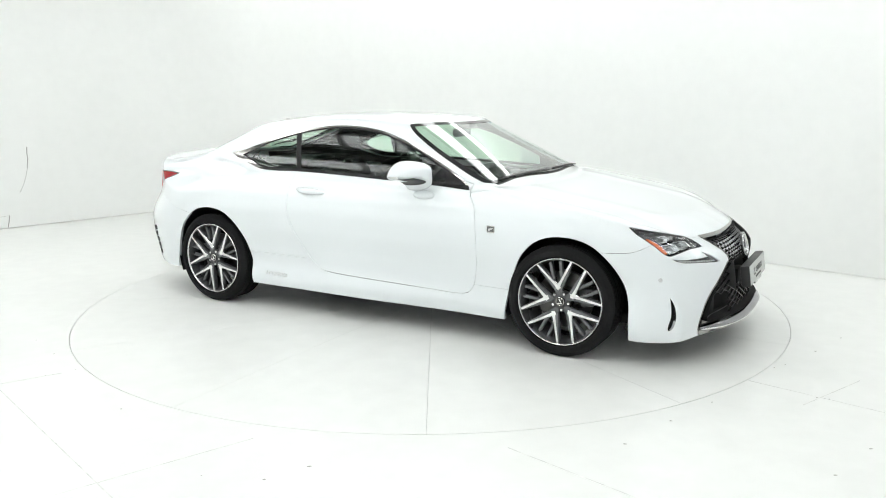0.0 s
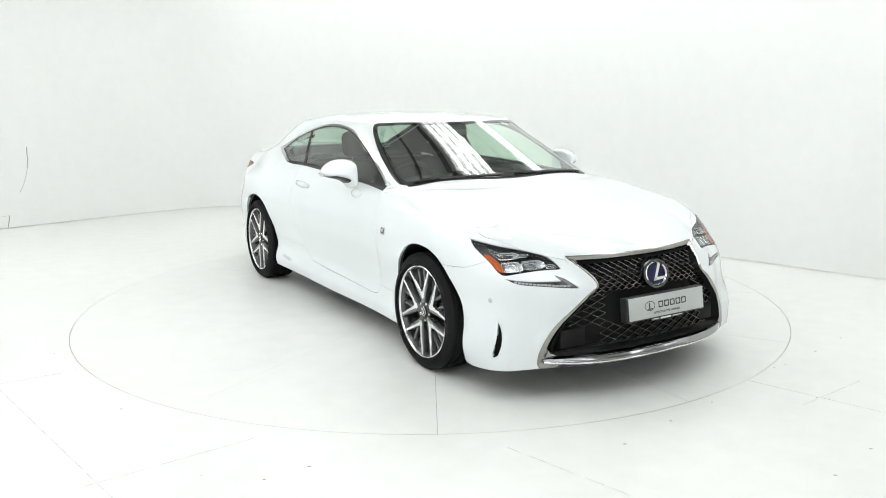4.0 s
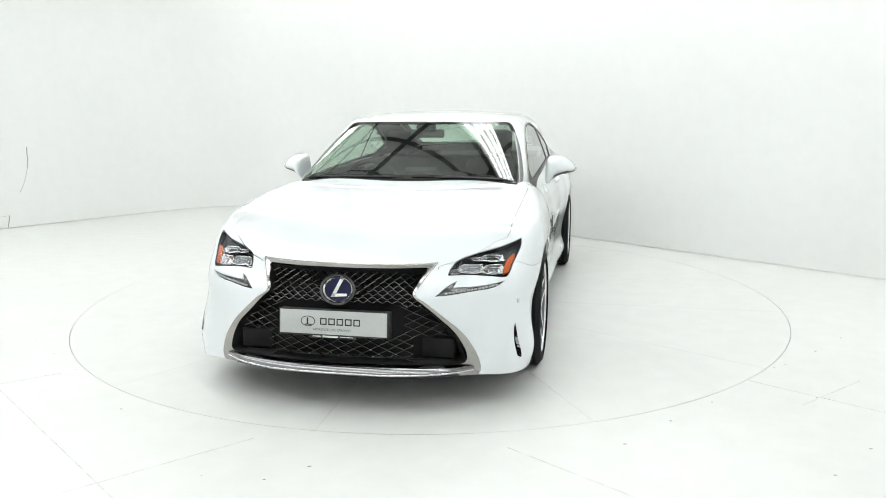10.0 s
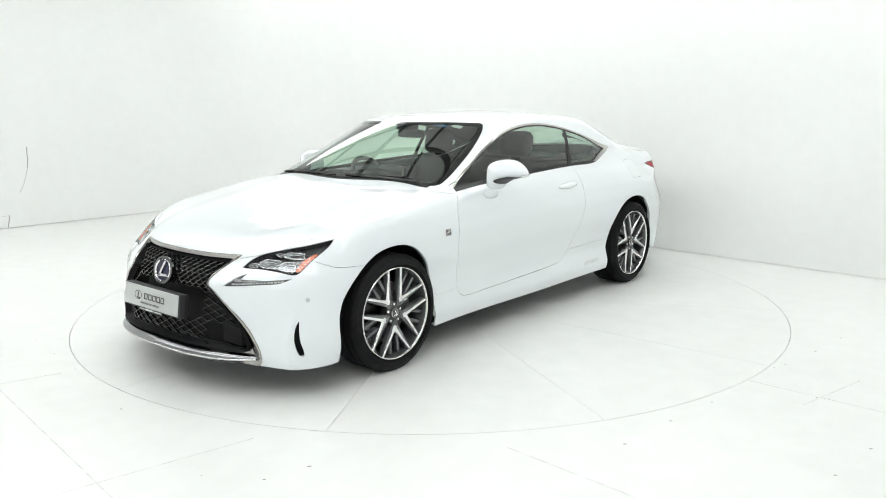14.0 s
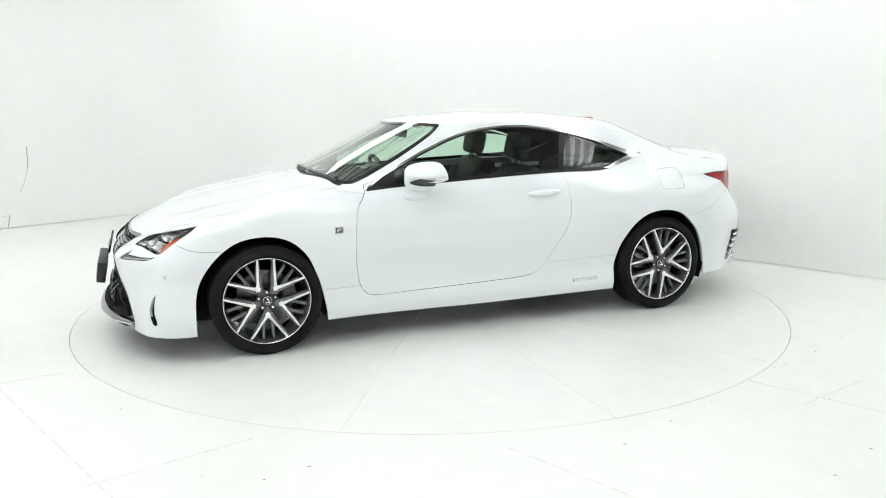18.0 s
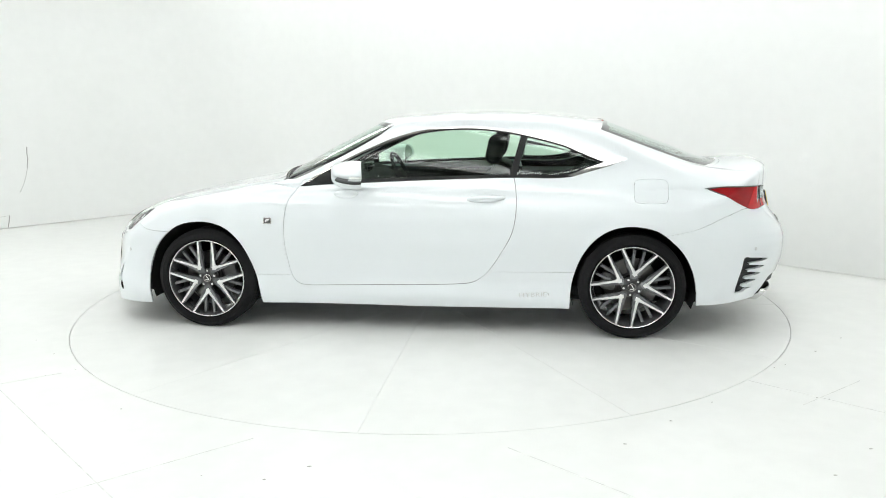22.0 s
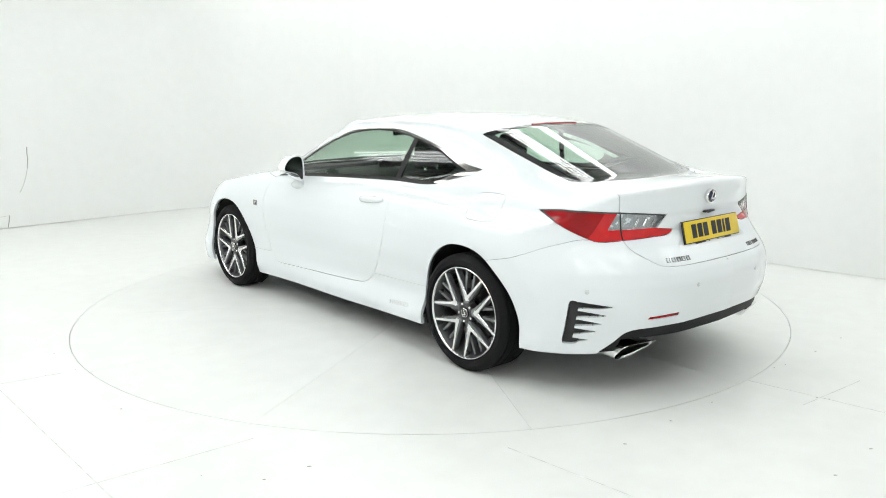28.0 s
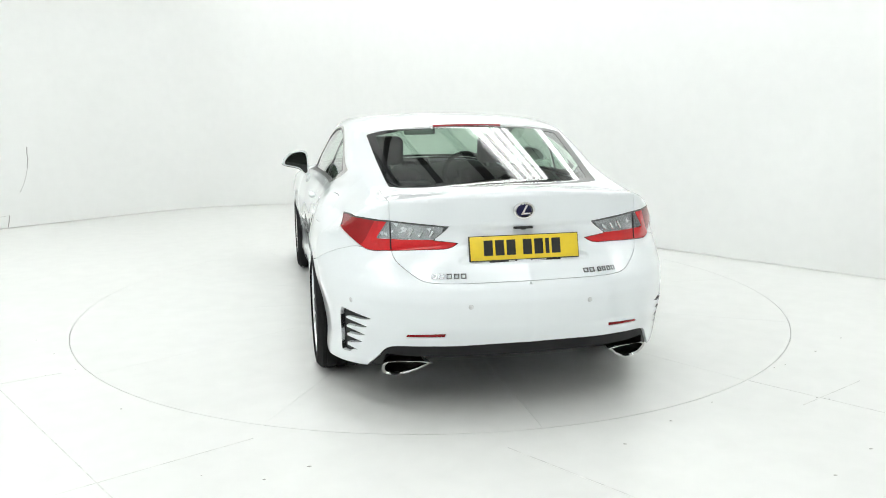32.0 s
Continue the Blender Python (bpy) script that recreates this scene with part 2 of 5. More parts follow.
CHIP = mat("paint_chip_grey", (.48, .47, .44), .8, vary=.2)
verts, faces = [], []
rng = random.Random(4)
for x, y in ((1.37, -2.16), (1.1, -2.38), (0.83, -2.62), (1.86, -2.7), (1.59, -2.93), (1.97, -1.63), (1.89, -1.67), (2.53, -1.15), (2.25, -1.4), (1.91, -2.12), (1.96, -2.14), (-1.52, -2.15), (-2.12, -1.66), (-2.0, -1.56), (-2.25, -1.28), (-2.49, -1.0), (-0.93, -2.86), (-0.51, -2.79), (-0.67, -2.9)):
    w, turn, b = rng.uniform(.004, .009), rng.uniform(0, 3), len(verts)
    for k in range(6):
        a = turn + math.pi * k / 3
        verts.append((x + w * math.cos(a) * rng.uniform(.7, 1.6), y + w * .6 * math.sin(a), .0002))
    verts.append((x, y, .003))
    faces += [(b + k, b + (k + 1) % 6, b + 6) for k in range(6)]
tagged(piece("floor_chips", verts, faces, CHIP, None, smooth=False), "small grey paint chips scattered on the white floor", "debris", kind="stuff")

# ceiling: roof sheet with beams, hung over the whole studio
verts, faces = [], []
M = 36
for i in range(M + 1):
    u = U_LO + (U_HI - U_LO) * i / M
    z = ROOF_Z + (.02 if i % 4 < 2 else 0)
    verts += [(u, V_LO, z), (u, V_HI, z)]
for i in range(M):
    faces.append((2 * i, 2 * i + 1, 2 * i + 3, 2 * i + 2))
base = len(verts)
tagged(piece("ceiling", verts, faces, CEIL, None, place=ROOM, smooth=False), "grey ribbed sheet roof above the studio", "ceiling", kind="structure")
for i, u in enumerate((-5.8, -5, -4.2, -3.4, -2.6, -1.8, -1, -.2, .6, 1.4, 2.2)):
    slab("roof_beam", (u - .018, V_LO, ROOF_Z - .16), (u + .018, V_HI, ROOF_Z - .002), BEAM, "dark steel beam under the roof sheet", "beam", kind="structure")
for v in (-4.5, -3, -1.5, 0, 1.5, 3, 4.5):
    slab("roof_beam", (U_LO, v - .014, ROOF_Z - .30), (U_HI, v + .014, ROOF_Z - .165), BEAM, "dark steel beam under the roof sheet", "beam", kind="structure")


def lamp_bank(x, y, length, tubes=4, turn=0., z=3.35, gap=.15):
    """A hung bank of long fluorescent tubes under a white tray."""
    bank = new("lamp_bank")
    bank.matrix_basis = pose(x, y, z, 0, 0, turn)
    tagged(bank, "hung bank of long lit fluorescent tubes on a white tray", "lamp", "lamp banks")
    w = tubes * gap / 2
    bm = bmesh.new()
    box(bm, (-w, -length / 2, .05), (w, length / 2, .08), .01)
    part("tray", bm, CASE, bank)
    for i in range(tubes):
        o = (i - (tubes - 1) / 2) * gap
        v, f = tube([(o, -length / 2 + .05, 0), (o, length / 2 - .05, 0)], .035, 8)
        piece("tube", v, f, TUBE, bank, crease=50)
    for y0 in (-length * .35, length * .35):
        v, f = tube([(0, y0, .08), (0, y0, ROOF_Z - z)], .006, 6)
        piece("hanger", v, f, BEAM, bank, crease=50)
    return bank


for u, tubes in ((-4.9, 4), (-3.2, 4), (-1.5, 4), (1.33, 4), (2.6, 2)):
    for v in (-3.6, 0, 3.6 if u < 2 else 3.0):
        p = ROOM @ Vector((u, v, 0))
        lamp_bank(p.x, p.y, 3.56 if u < 2 or v < 1 else 2.4, tubes, 45)

# turntable: twelve boards round a hub, level with the floor
turntable = new("turntable")
tagged(turntable, "round white turntable let into the floor under the car", "turntable")
v, f = spun([(.001, -.05), (TABLE_R - .01, -.05), (TABLE_R - .01, -.015), (.001, -.015)], 96)
piece("base", [(a, c, b) for a, b, c in v], [q[::-1] for q in f], JOINT, turntable, smooth=False)
sector = None
for k in range(12):
    verts, faces, n = [], [], 12
    if sector is None:
        for r in (.32, .9, 1.6, 2.1, TABLE_R - .002):
            for i in range(n + 1):
                w = radians(30 * i / n)
                off = .0008 / r
                w = min(max(w, off), radians(30) - off)
                verts.append((r * math.cos(w), r * math.sin(w), 0))
        for j in range(4):
            for i in range(n):
                a = j * (n + 1) + i
                faces.append((a, a + n + 1, a + n + 2, a + 1))
        rim = list(range(n + 1)) + [j * (n + 1) + n for j in range(1, 5)] + [4 * (n + 1) + i for i in range(n - 1, -1, -1)] + [j * (n + 1) for j in range(3, 0, -1)]
        m = len(verts)
        verts += [(verts[i][0], verts[i][1], -.014) for i in rim]
        for i in range(len(rim)):
            j = (i + 1) % len(rim)
            faces.append((rim[i], rim[j], m + j, m + i))
        sector = mesh_of("board", verts, faces, smooth=False)
        sector.materials.append(FLOOR)
    ob = new("board", sector)
    ob.parent, ob.matrix_basis = turntable, pose(0, 0, 0, 0, 0, 30 * k)
v, f = spun([(.001, 0), (.319, 0), (.319, -.014)], 48)
piece("hub_board", [(a, c, b) for a, b, c in v], [q[::-1] for q in f], FLOOR, turntable, crease=30)
def curve(*knots):
    """A smooth curve through knots (u, v), flat past its ends, without overshoot."""
    u, v = (np.array(k, float) for k in zip(*sorted(knots)))
    h, s = np.diff(u), np.diff(v) / np.diff(u)
    m = np.zeros_like(v)
    m[0], m[-1] = s[0], s[-1]
    for i in range(1, len(v) - 1):
        if s[i - 1] * s[i] > 0:
            a, b = 2 * h[i] + h[i - 1], h[i] + 2 * h[i - 1]
            m[i] = (a + b) / (a / s[i - 1] + b / s[i])

    def at(q):
        q = np.clip(q, u[0], u[-1])
        i = np.clip(np.searchsorted(u, q) - 1, 0, len(h) - 1)
        t = (q - u[i]) / h[i]
        return ((1 + 2 * t) * (1 - t) ** 2 * v[i] + t * (1 - t) ** 2 * h[i] * m[i]
                + t * t * (3 - 2 * t) * v[i + 1] + t * t * (t - 1) * h[i] * m[i + 1])
    return at


def smax(a, b, k):
    return np.maximum(a, b) + np.maximum(k - np.abs(a - b), 0) ** 2 / (4 * k)


def smin(a, b, k):
    return -smax(-a, -b, k)


# body curves: x forward from mid-wheelbase, half width a, z up
PLAN = curve((-2.35, .83), (-2.1, .876), (-1.8, .908), (-1.365, .928), (-.95, .906), (-.4, .887), (.2, .885), (.7, .898),
             (.95, .911), (1.365, .922), (1.7, .908), (1.95, .868), (2.2, .80))
INSET = curve((.08, .09), (.17, .05), (.25, .034), (.34, .04), (.45, .03), (.6, .004), (.7, 0), (.8, .018), (.88, .049), (.94, .085), (1.0, .14), (1.1, .26))
TOPLINE = curve((2.26, .64), (2.15, .70), (2.0, .75), (1.8, .80), (1.55, .85), (1.3, .893), (1.0, .945), (.7, .977), (.35, 1.0), (0, 1.03), (-.6, 1.05),
                (-1.2, 1.005), (-1.7, 1.045), (-2.0, 1.053), (-2.22, 1.062), (-2.4, 1.05))
TOPDROP = curve((-2.4, .07), (-1.8, .05), (-1.2, .03), (.3, .03), (.72, .03), (.84, .012), (1.0, .010), (1.5, .012), (1.8, .012), (2.0, .04), (2.3, .08))
NOSE = curve((0, 2.27), (.2, 2.262), (.35, 2.235), (.5, 2.185), (.6, 2.13), (.7, 2.07), (.8, 1.975), (.87, 1.86), (.95, 1.6))
NOSE_Z = curve((.08, -.05), (.16, -.005), (.25, 0), (.45, -.025), (.55, -.042), (.60, -.07), (.66, -.14), (.72, -.225), (.78, -.33), (.85, -.5))
TAIL = curve((0, -2.42), (.3, -2.40), (.5, -2.35), (.6, -2.30), (.7, -2.215), (.8, -2.085), (.87, -1.93), (.95, -1.65))
TAIL_Z = curve((.1, .19), (.17, .12), (.26, .065), (.37, .035), (.47, .005), (.57, 0), (.63, .015), (.70, .06), (.76, .105), (.83, .14), (.95, .15), (1.03, .15), (1.1, .2))
SCREEN = lambda x: 1.33 - .47 * (x - .295) - .09 * (x - .295) ** 2
ROOF = curve((.8, 1.30), (.3, 1.345), (-.2, 1.378), (-.45, 1.382), (-.72, 1.373), (-.97, 1.352), (-1.2, 1.324), (-1.35, 1.32), (-1.8, 1.32))
BACKLIGHT = lambda x: 1.315 + .385 * (x + 1.25)
CABIN = lambda x: .782 - .026 * (x + .35) ** 2 - .115 * np.maximum(-1.05 - x, 0) ** 2


def ease(v):
    v = np.clip(v, 0, 1)
    return v * v * (3 - 2 * v)


def body(x, y, z):
    """Below zero inside the car's closed shape."""
    a = np.abs(y)
    tuck = np.clip((-1.25 - x) / .5, 0, 1) * np.clip((z - .80) / .12, 0, 1)
    flare = ease((.52 - z) / .24)
    side = a - (PLAN(x) - INSET(z) - .058 * tuck * tuck * (3 - 2 * tuck) + .045 * flare * ease((x - 1.66) / .2)
                + .026 * ease((.36 - z) / .15) * ease((.8 - x) / .9) * ease((x + 1.3) / .1))
    top = z - (TOPLINE(x) - TOPDROP(x) * (a / .75) ** 2)
    ridge = .003 * np.exp(-((a - .50 - .05 * (1.5 - x)) / .08) ** 2) * np.clip((x - .8) / .3, 0, 1) * np.clip((2.1 - x) / .3, 0, 1)
    low = smax(side, top - ridge, np.interp(x, (.9, 1.3), (.07, .045)))
    out = a - .055 * flare * np.clip((a - .66) / .14, 0, 1)
    low = smax(low, (x - (NOSE(out) + NOSE_Z(z) * (1 - .32 * np.clip((a - .60) / .22, 0, 1)))) * .9, .05)
    stern = TAIL(a) + TAIL_Z(z)
    # number plate recess under a ledge
    dent = ease((.318 - a) / .022) * ease((.903 - z) / .026) * ease((z - .735) / .022)
    stern = stern + dent * np.maximum(-2.262 - .25 * (.88 - z) - stern, 0) + .005 * ease((.925 - .1 * a * a - z) / .03) * ease((z - .78) / .1) * ease((.42 - a) / .07)
    low = smax(low, (stern - x) * .9, .022)
    crown = .085 * a ** 2 + .16 * a ** 6
    roof = smin(smin(SCREEN(x + (.225 * a ** 2 + .423 * a ** 4) * np.interp(x, (.25, .85), (1, .15))), ROOF(x), .02), BACKLIGHT(x - .08 * a ** 2 - .61 * a ** 4), .012) - crown
    cabin = smax((z - roof) * .9, (a - (CABIN(x) - .30 * (z - .95) - .35 * (z - .95) ** 2)) * .92, .045)
    cabin = np.maximum(np.maximum(cabin, .9 - z), -2.06 - x)
    k = np.interp(x, (-1.6, -1.1, -.8, 3), (.14, .09, .02, .02))
    k = .025 + (k - .025) * np.where(x < -1.2, np.clip((a - .50) / .15, 0, 1), 1)
    both = np.minimum(low, cabin) - np.maximum(k - np.abs(low - cabin), 0) ** 2 / (4 * k)
    return smax(both, .1 - z, .02)


def grad(x, y, z, e=.002):
    g = np.stack([body(x + e, y, z) - body(x - e, y, z), body(x, y + e, z) - body(x, y - e, z), body(x, y, z + e) - body(x, y, z - e)], 1) / (2 * e)
    return g


def settle(p, n=3):
    """Points moved onto the body's surface."""
    for _ in range(n):
        g = grad(*p.T)
        p = p - (body(*p.T) / np.maximum((g * g).sum(1), .05))[:, None] * g
    return p


def skin(h=.02):
    """The left half of the body's surface as vertices and triangles (surface nets)."""
    xs, ys, zs = np.arange(-2.5, 2.36, h), np.arange(-h * 1.5, .98, h), np.arange(.06, 1.45, h)
    X, Y, Z = np.meshgrid(xs, ys, zs, indexing="ij")
    v = body(X, Y, Z)
    inside = v < 0
    n = [inside[i:i - 1 or None, j:j - 1 or None, k:k - 1 or None] for i in (0, 1) for j in (0, 1) for k in (0, 1)]
    count = sum(a.astype(int) for a in n)
    live = (count > 0) & (count < 8)
    ids = -np.ones(live.shape, int)
    ids[live] = np.arange(live.sum())
    i, j, k = np.nonzero(live)
    total, hits = np.zeros((len(i), 3)), np.zeros(len(i))
    for axis in range(3):
        for b in (0, 1):
            for c in (0, 1):
                o = [0, 0, 0]
                o[(axis + 1) % 3], o[(axis + 2) % 3] = b, c
                q = list(o)
                q[axis] = 1
                v0, v1 = v[i + o[0], j + o[1], k + o[2]], v[i + q[0], j + q[1], k + q[2]]
                m = (v0 < 0) != (v1 < 0)
                t = np.where(m, v0 / np.where(m, v0 - v1, 1), 0)
                pt = np.tile(np.array(o, float), (len(i), 1))
                pt[:, axis] = t
                total[m] += pt[m]
                hits[m] += 1
    p = np.stack([xs[i], ys[j], zs[k]], 1) + total / hits[:, None] * h
    quads = []
    for axis in range(3):
        u, w = (axis + 1) % 3, (axis + 2) % 3
        lo = [slice(None)] * 3
        hi = [slice(None)] * 3
        lo[axis], hi[axis] = slice(None, -1), slice(1, None)
        change = inside[tuple(lo)] != inside[tuple(hi)]
        e = np.stack(np.nonzero(change), 1)
        e = e[(e[:, u] > 0) & (e[:, w] > 0) & (e[:, u] < ids.shape[u]) & (e[:, w] < ids.shape[w])]
        first = inside[tuple(e.T)]
        c = []
        for du, dw in ((1, 1), (0, 1), (0, 0), (1, 0)):
            q = e.copy()
            q[:, u] -= du
            q[:, w] -= dw
            c.append(ids[tuple(q.T)])
        c = np.stack(c, 1)
        quads.append(np.where(first[:, None], c, c[:, ::-1]))
    quads = np.concatenate(quads)
    p = settle(p)
    tris = np.concatenate([quads[:, :3], quads[:, [0, 2, 3]]])
    keep = p[tris][:, :, 1].max(1) > -1e-3
    return p, tris[keep]


# ---- cutting the body's surface into panels ----
def refined(p, t, near):
    """Splits the triangles' edges whose ends are both near; new points lie on the body."""
    e = np.sort(np.concatenate([t[:, [0, 1]], t[:, [1, 2]], t[:, [2, 0]]]), 1)
    key, inv = np.unique(e[:, 0] * (len(p) + 1) + e[:, 1], return_inverse=True)
    a, b = key // (len(p) + 1), key % (len(p) + 1)
    split = near[a] & near[b]
    mid = -np.ones(len(key), int)
    mid[split] = len(p) + np.arange(split.sum())
    p = np.concatenate([p, settle((p[a[split]] + p[b[split]]) / 2, 2)])
    m = mid[inv].reshape(3, -1).T
    count = (m >= 0).sum(1)
    out = [t[count == 0]]
    for k in range(3):
        r = np.roll(np.arange(3), -k)
        tr, mr = t[:, r], m[:, r]
        s = (count == 1) & (mr[:, 0] >= 0)
        out += [np.stack([tr[s, 0], mr[s, 0], tr[s, 2]], 1), np.stack([mr[s, 0], tr[s, 1], tr[s, 2]], 1)]
        s = (count == 2) & (mr[:, 2] < 0)
        out += [np.stack([tr[s, 0], mr[s, 0], tr[s, 2]], 1), np.stack([mr[s, 0], mr[s, 1], tr[s, 2]], 1), np.stack([mr[s, 0], tr[s, 1], mr[s, 1]], 1)]
    s = count == 3
    out += [np.stack([t[s, 0], m[s, 0], m[s, 2]], 1), np.stack([m[s, 0], t[s, 1], m[s, 1]], 1), np.stack([m[s, 2], m[s, 1], t[s, 2]], 1), m[s]]
    return p, np.concatenate(out)


def compact(p, t):
    used = np.unique(t)
    back = -np.ones(len(p), int)
    back[used] = np.arange(len(used))
    return p[used], back[t]


def clipped(p, t, f):
    """The part of a surface where f < 0."""
    f = np.where(np.abs(f) < 2e-5, 2e-5, f)
    neg = f[t] < 0
    count = neg.sum(1)
    verts, out = [p], [t[count == 3]]
    made, base = {}, len(p)
    extra = []

    def crossing(i, j):
        k = (min(i, j), max(i, j))
        if k not in made:
            w = f[i] / (f[i] - f[j])
            made[k] = base + len(extra)
            extra.append(p[i] + w * (p[j] - p[i]))
        return made[k]

    add = []
    for tri, n in zip(t[(count == 1) | (count == 2)], neg[(count == 1) | (count == 2)]):
        if n.sum() == 1:
            k = int(np.argmax(n))
            a, b, c = (int(tri[(k + d) % 3]) for d in range(3))
            add.append((a, crossing(a, b), crossing(a, c)))
        else:
            k = int(np.argmin(n))
            a, b, c = (int(tri[(k + d) % 3]) for d in range(3))
            q, r = crossing(a, b), crossing(a, c)
            add += [(q, b, c), (q, c, r)]
    if extra:
        p = np.concatenate([p, np.array(extra)])
    if add:
        out.append(np.array(add))
    return compact(p, np.concatenate(out)) if sum(map(len, out)) else (p[:0], np.zeros((0, 3), int))


class Shell:
    """What is left of the body's left half while panels are taken out of it."""

    def __init__(self, full=True):
        if full:
            self.p, self.t = skin(.02)
            self.p, self.t = clipped(self.p, self.t, -self.p[:, 1])

    def take(self, field, gap=.0, fine=1, band=.03):
        """Cuts out the part where field(p) < 0 and returns it; gap is the joint's width."""
        for k in range(fine):
            f = field(self.p)
            self.p, self.t = refined(self.p, self.t, np.abs(f) < band / 2 ** k)
        f = field(self.p)
        got = clipped(self.p, self.t, f + gap / 2)
        self.p, self.t = clipped(self.p, self.t, gap / 2 - f)
        return got


def both_halves(p, t):
    q = p * (1, -1, 1)
    mid = np.abs(p[:, 1]) < 1e-4
    p = p.copy()
    p[mid, 1] = 0
    ids = np.arange(len(p)) + len(p)
    ids[mid] = np.nonzero(mid)[0]
    return compact(np.concatenate([p, q]), np.concatenate([t, ids[t][:, ::-1]]))


def edge_loops(t):
    e = np.concatenate([t[:, [0, 1]], t[:, [1, 2]], t[:, [2, 0]]])
    back = set(map(tuple, e[:, ::-1].tolist()))
    return [tuple(x) for x in e.tolist() if tuple(x) not in back]


def panel(name, pt, material, parent, label="", side=0, depth=.012, lift=0., own=True):
    """A body panel with its turned-in edge. side: 0 whole, 1 left, -1 right."""
    p, t = pt
    if not len(t):
        return None
    if side == 0:
        p, t = both_halves(p, t)
    elif side < 0:
        p, t = p * (1, -1, 1), t[:, ::-1]
    n = grad(*p.T)
    n /= np.linalg.norm(n, axis=1)[:, None]
    if lift:
        p = p + lift * n
    verts, faces, normals = [p], t.tolist(), [n]
    if depth:
        rim = edge_loops(t)
        base = len(p)
        a, b = np.array([r[0] for r in rim]), np.array([r[1] for r in rim])
        out = np.cross(p[b] - p[a], n[a])
        out /= np.maximum(np.linalg.norm(out, axis=1), 1e-9)[:, None]
        avg = np.zeros_like(p)
        np.add.at(avg, a, out)
        np.add.at(avg, b, out)
        ids = np.unique(np.concatenate([a, b]))
        where = -np.ones(len(p), int)
        where[ids] = np.arange(len(ids))
        m = avg[ids] / np.maximum(np.linalg.norm(avg[ids], axis=1), 1e-9)[:, None]
        verts += [p[ids], p[ids] - depth * n[ids]]
        normals += [m, m]
        k = len(ids)
        faces += [(base + where[j], base + where[i], base + k + where[i], base + k + where[j]) for i, j in rim]
    return piece(name, np.concatenate(verts), faces, material, parent, label, normals=np.concatenate(normals) if own else None)


# ---- the car ----
car = new("car")
tagged(car, "glossy white two-door coupe with dark alloy wheels on the turntable", "car")
shell = Shell()


def on_side(ring, low=0., wide=.5):
    return lambda p: np.where((p[:, 1] > wide) & (p[:, 2] > low), inside_of(ring, p[:, 0], p[:, 2]), 1.)


def on_top(ring, low=.9):
    return lambda p: np.where(p[:, 2] > low, inside_of(ring, p[:, 0], p[:, 1]), 1.)


def on_front(ring, ahead=1.6):
    return lambda p: np.where(p[:, 0] > ahead, inside_of(ring, p[:, 1], p[:, 2]), 1.)


def on_back(ring, behind=-1.6):
    return lambda p: np.where(p[:, 0] < behind, inside_of(ring, p[:, 1], p[:, 2]), 1.)


def on_front_corner(ring):
    return lambda p: np.where((p[:, 0] > 1.5) & (p[:, 1] > .2), inside_of(ring, -.684 * p[:, 0] + .73 * p[:, 1], p[:, 2]), 1.)


def on_back_corner(ring):
    return lambda p: np.where((p[:, 0] < -1.6) & (p[:, 1] > .15), inside_of(ring, -.717 * p[:, 0] - .697 * p[:, 1], p[:, 2]), 1.)


def grown(field, by):
    return lambda p: field(p) - by


def pair(name, got, material, label="", **more):
    """The same panel on the left and on the right side of the car."""
    return [panel(name, got, material, car, label, side=s, **more) for s in (1, -1)]


# lower edge of the bodywork
UNDER = curve((2.4, .20), (2.2, .18), (1.95, .157), (1.76, .150), (1.0, .165), (0, .166), (-1.0, .18), (-1.74, .215), (-2.0, .228), (-2.3, .262), (-2.5, .28))
shell.take(lambda p: p[:, 2] - UNDER(p[:, 0]))

# wheel arches
ARCH_F = smooth_ring([(1.763, .05), (1.764, .315), (1.745, .433), (1.697, .528), (1.63, .609), (1.535, .677), (1.421, .705), (1.301, .699), (1.204, .658), (1.122, .573),
                      (1.067, .455), (1.03, .337), (1.005, .184), (.995, .05)], 4, (0, 13))
ARCH_R = smooth_ring([(-.985, .05), (-.991, .274), (-1.005, .366), (-1.053, .508), (-1.134, .622), (-1.239, .689), (-1.37, .707), (-1.504, .679), (-1.598, .61), (-1.673, .527),
                      (-1.732, .408), (-1.755, .292), (-1.745, .05)], 4, (0, 12))
ARCHES = lambda p: np.minimum(on_side(ARCH_F)(p), on_side(ARCH_R)(p))
shell.take(ARCHES)

# glazing
SCREEN_RING = smooth_ring([(.33, -.1), (.322, .1), (.285, .3), (.21, .48), (.165, .56), (.2, .595), (.31, .637), (.45, .675), (.6, .704), (.72, .722), (.81, .722), (.858, .69), (.885, .55), (.92, .3), (.943, .05),
                           (.946, -.1)], 4, (0, 15))
BACK_RING = smooth_ring([(-1.21, -.1), (-1.21, .15), (-1.19, .45), (-1.172, .578), (-1.4, .572), (-1.6, .563), (-1.81, .55), (-1.89, .4), (-1.96, .2), (-1.985, .05),
                         (-1.985, -.1)], 4, (0, 3, 6, 10))
SIDE_RING = smooth_ring([(.735, .925), (.631, 1.0), (.468, 1.084), (.354, 1.14), (.24, 1.188), (.172, 1.216), (.036, 1.258), (-.1, 1.283), (-.26, 1.296), (-.419, 1.294), (-.6, 1.272), (-.757, 1.24),
                         (-.915, 1.199), (-1.072, 1.149), (-1.184, 1.114), (-1.305, 1.09), (-1.227, 1.058), (-1.087, 1.02), (-.995, .994), (-.88, .983), (-.636, .984), (-.188, .971), (.35, .947),
                         (.574, .936)], 4, (0, 15))
screen = Shell(False)
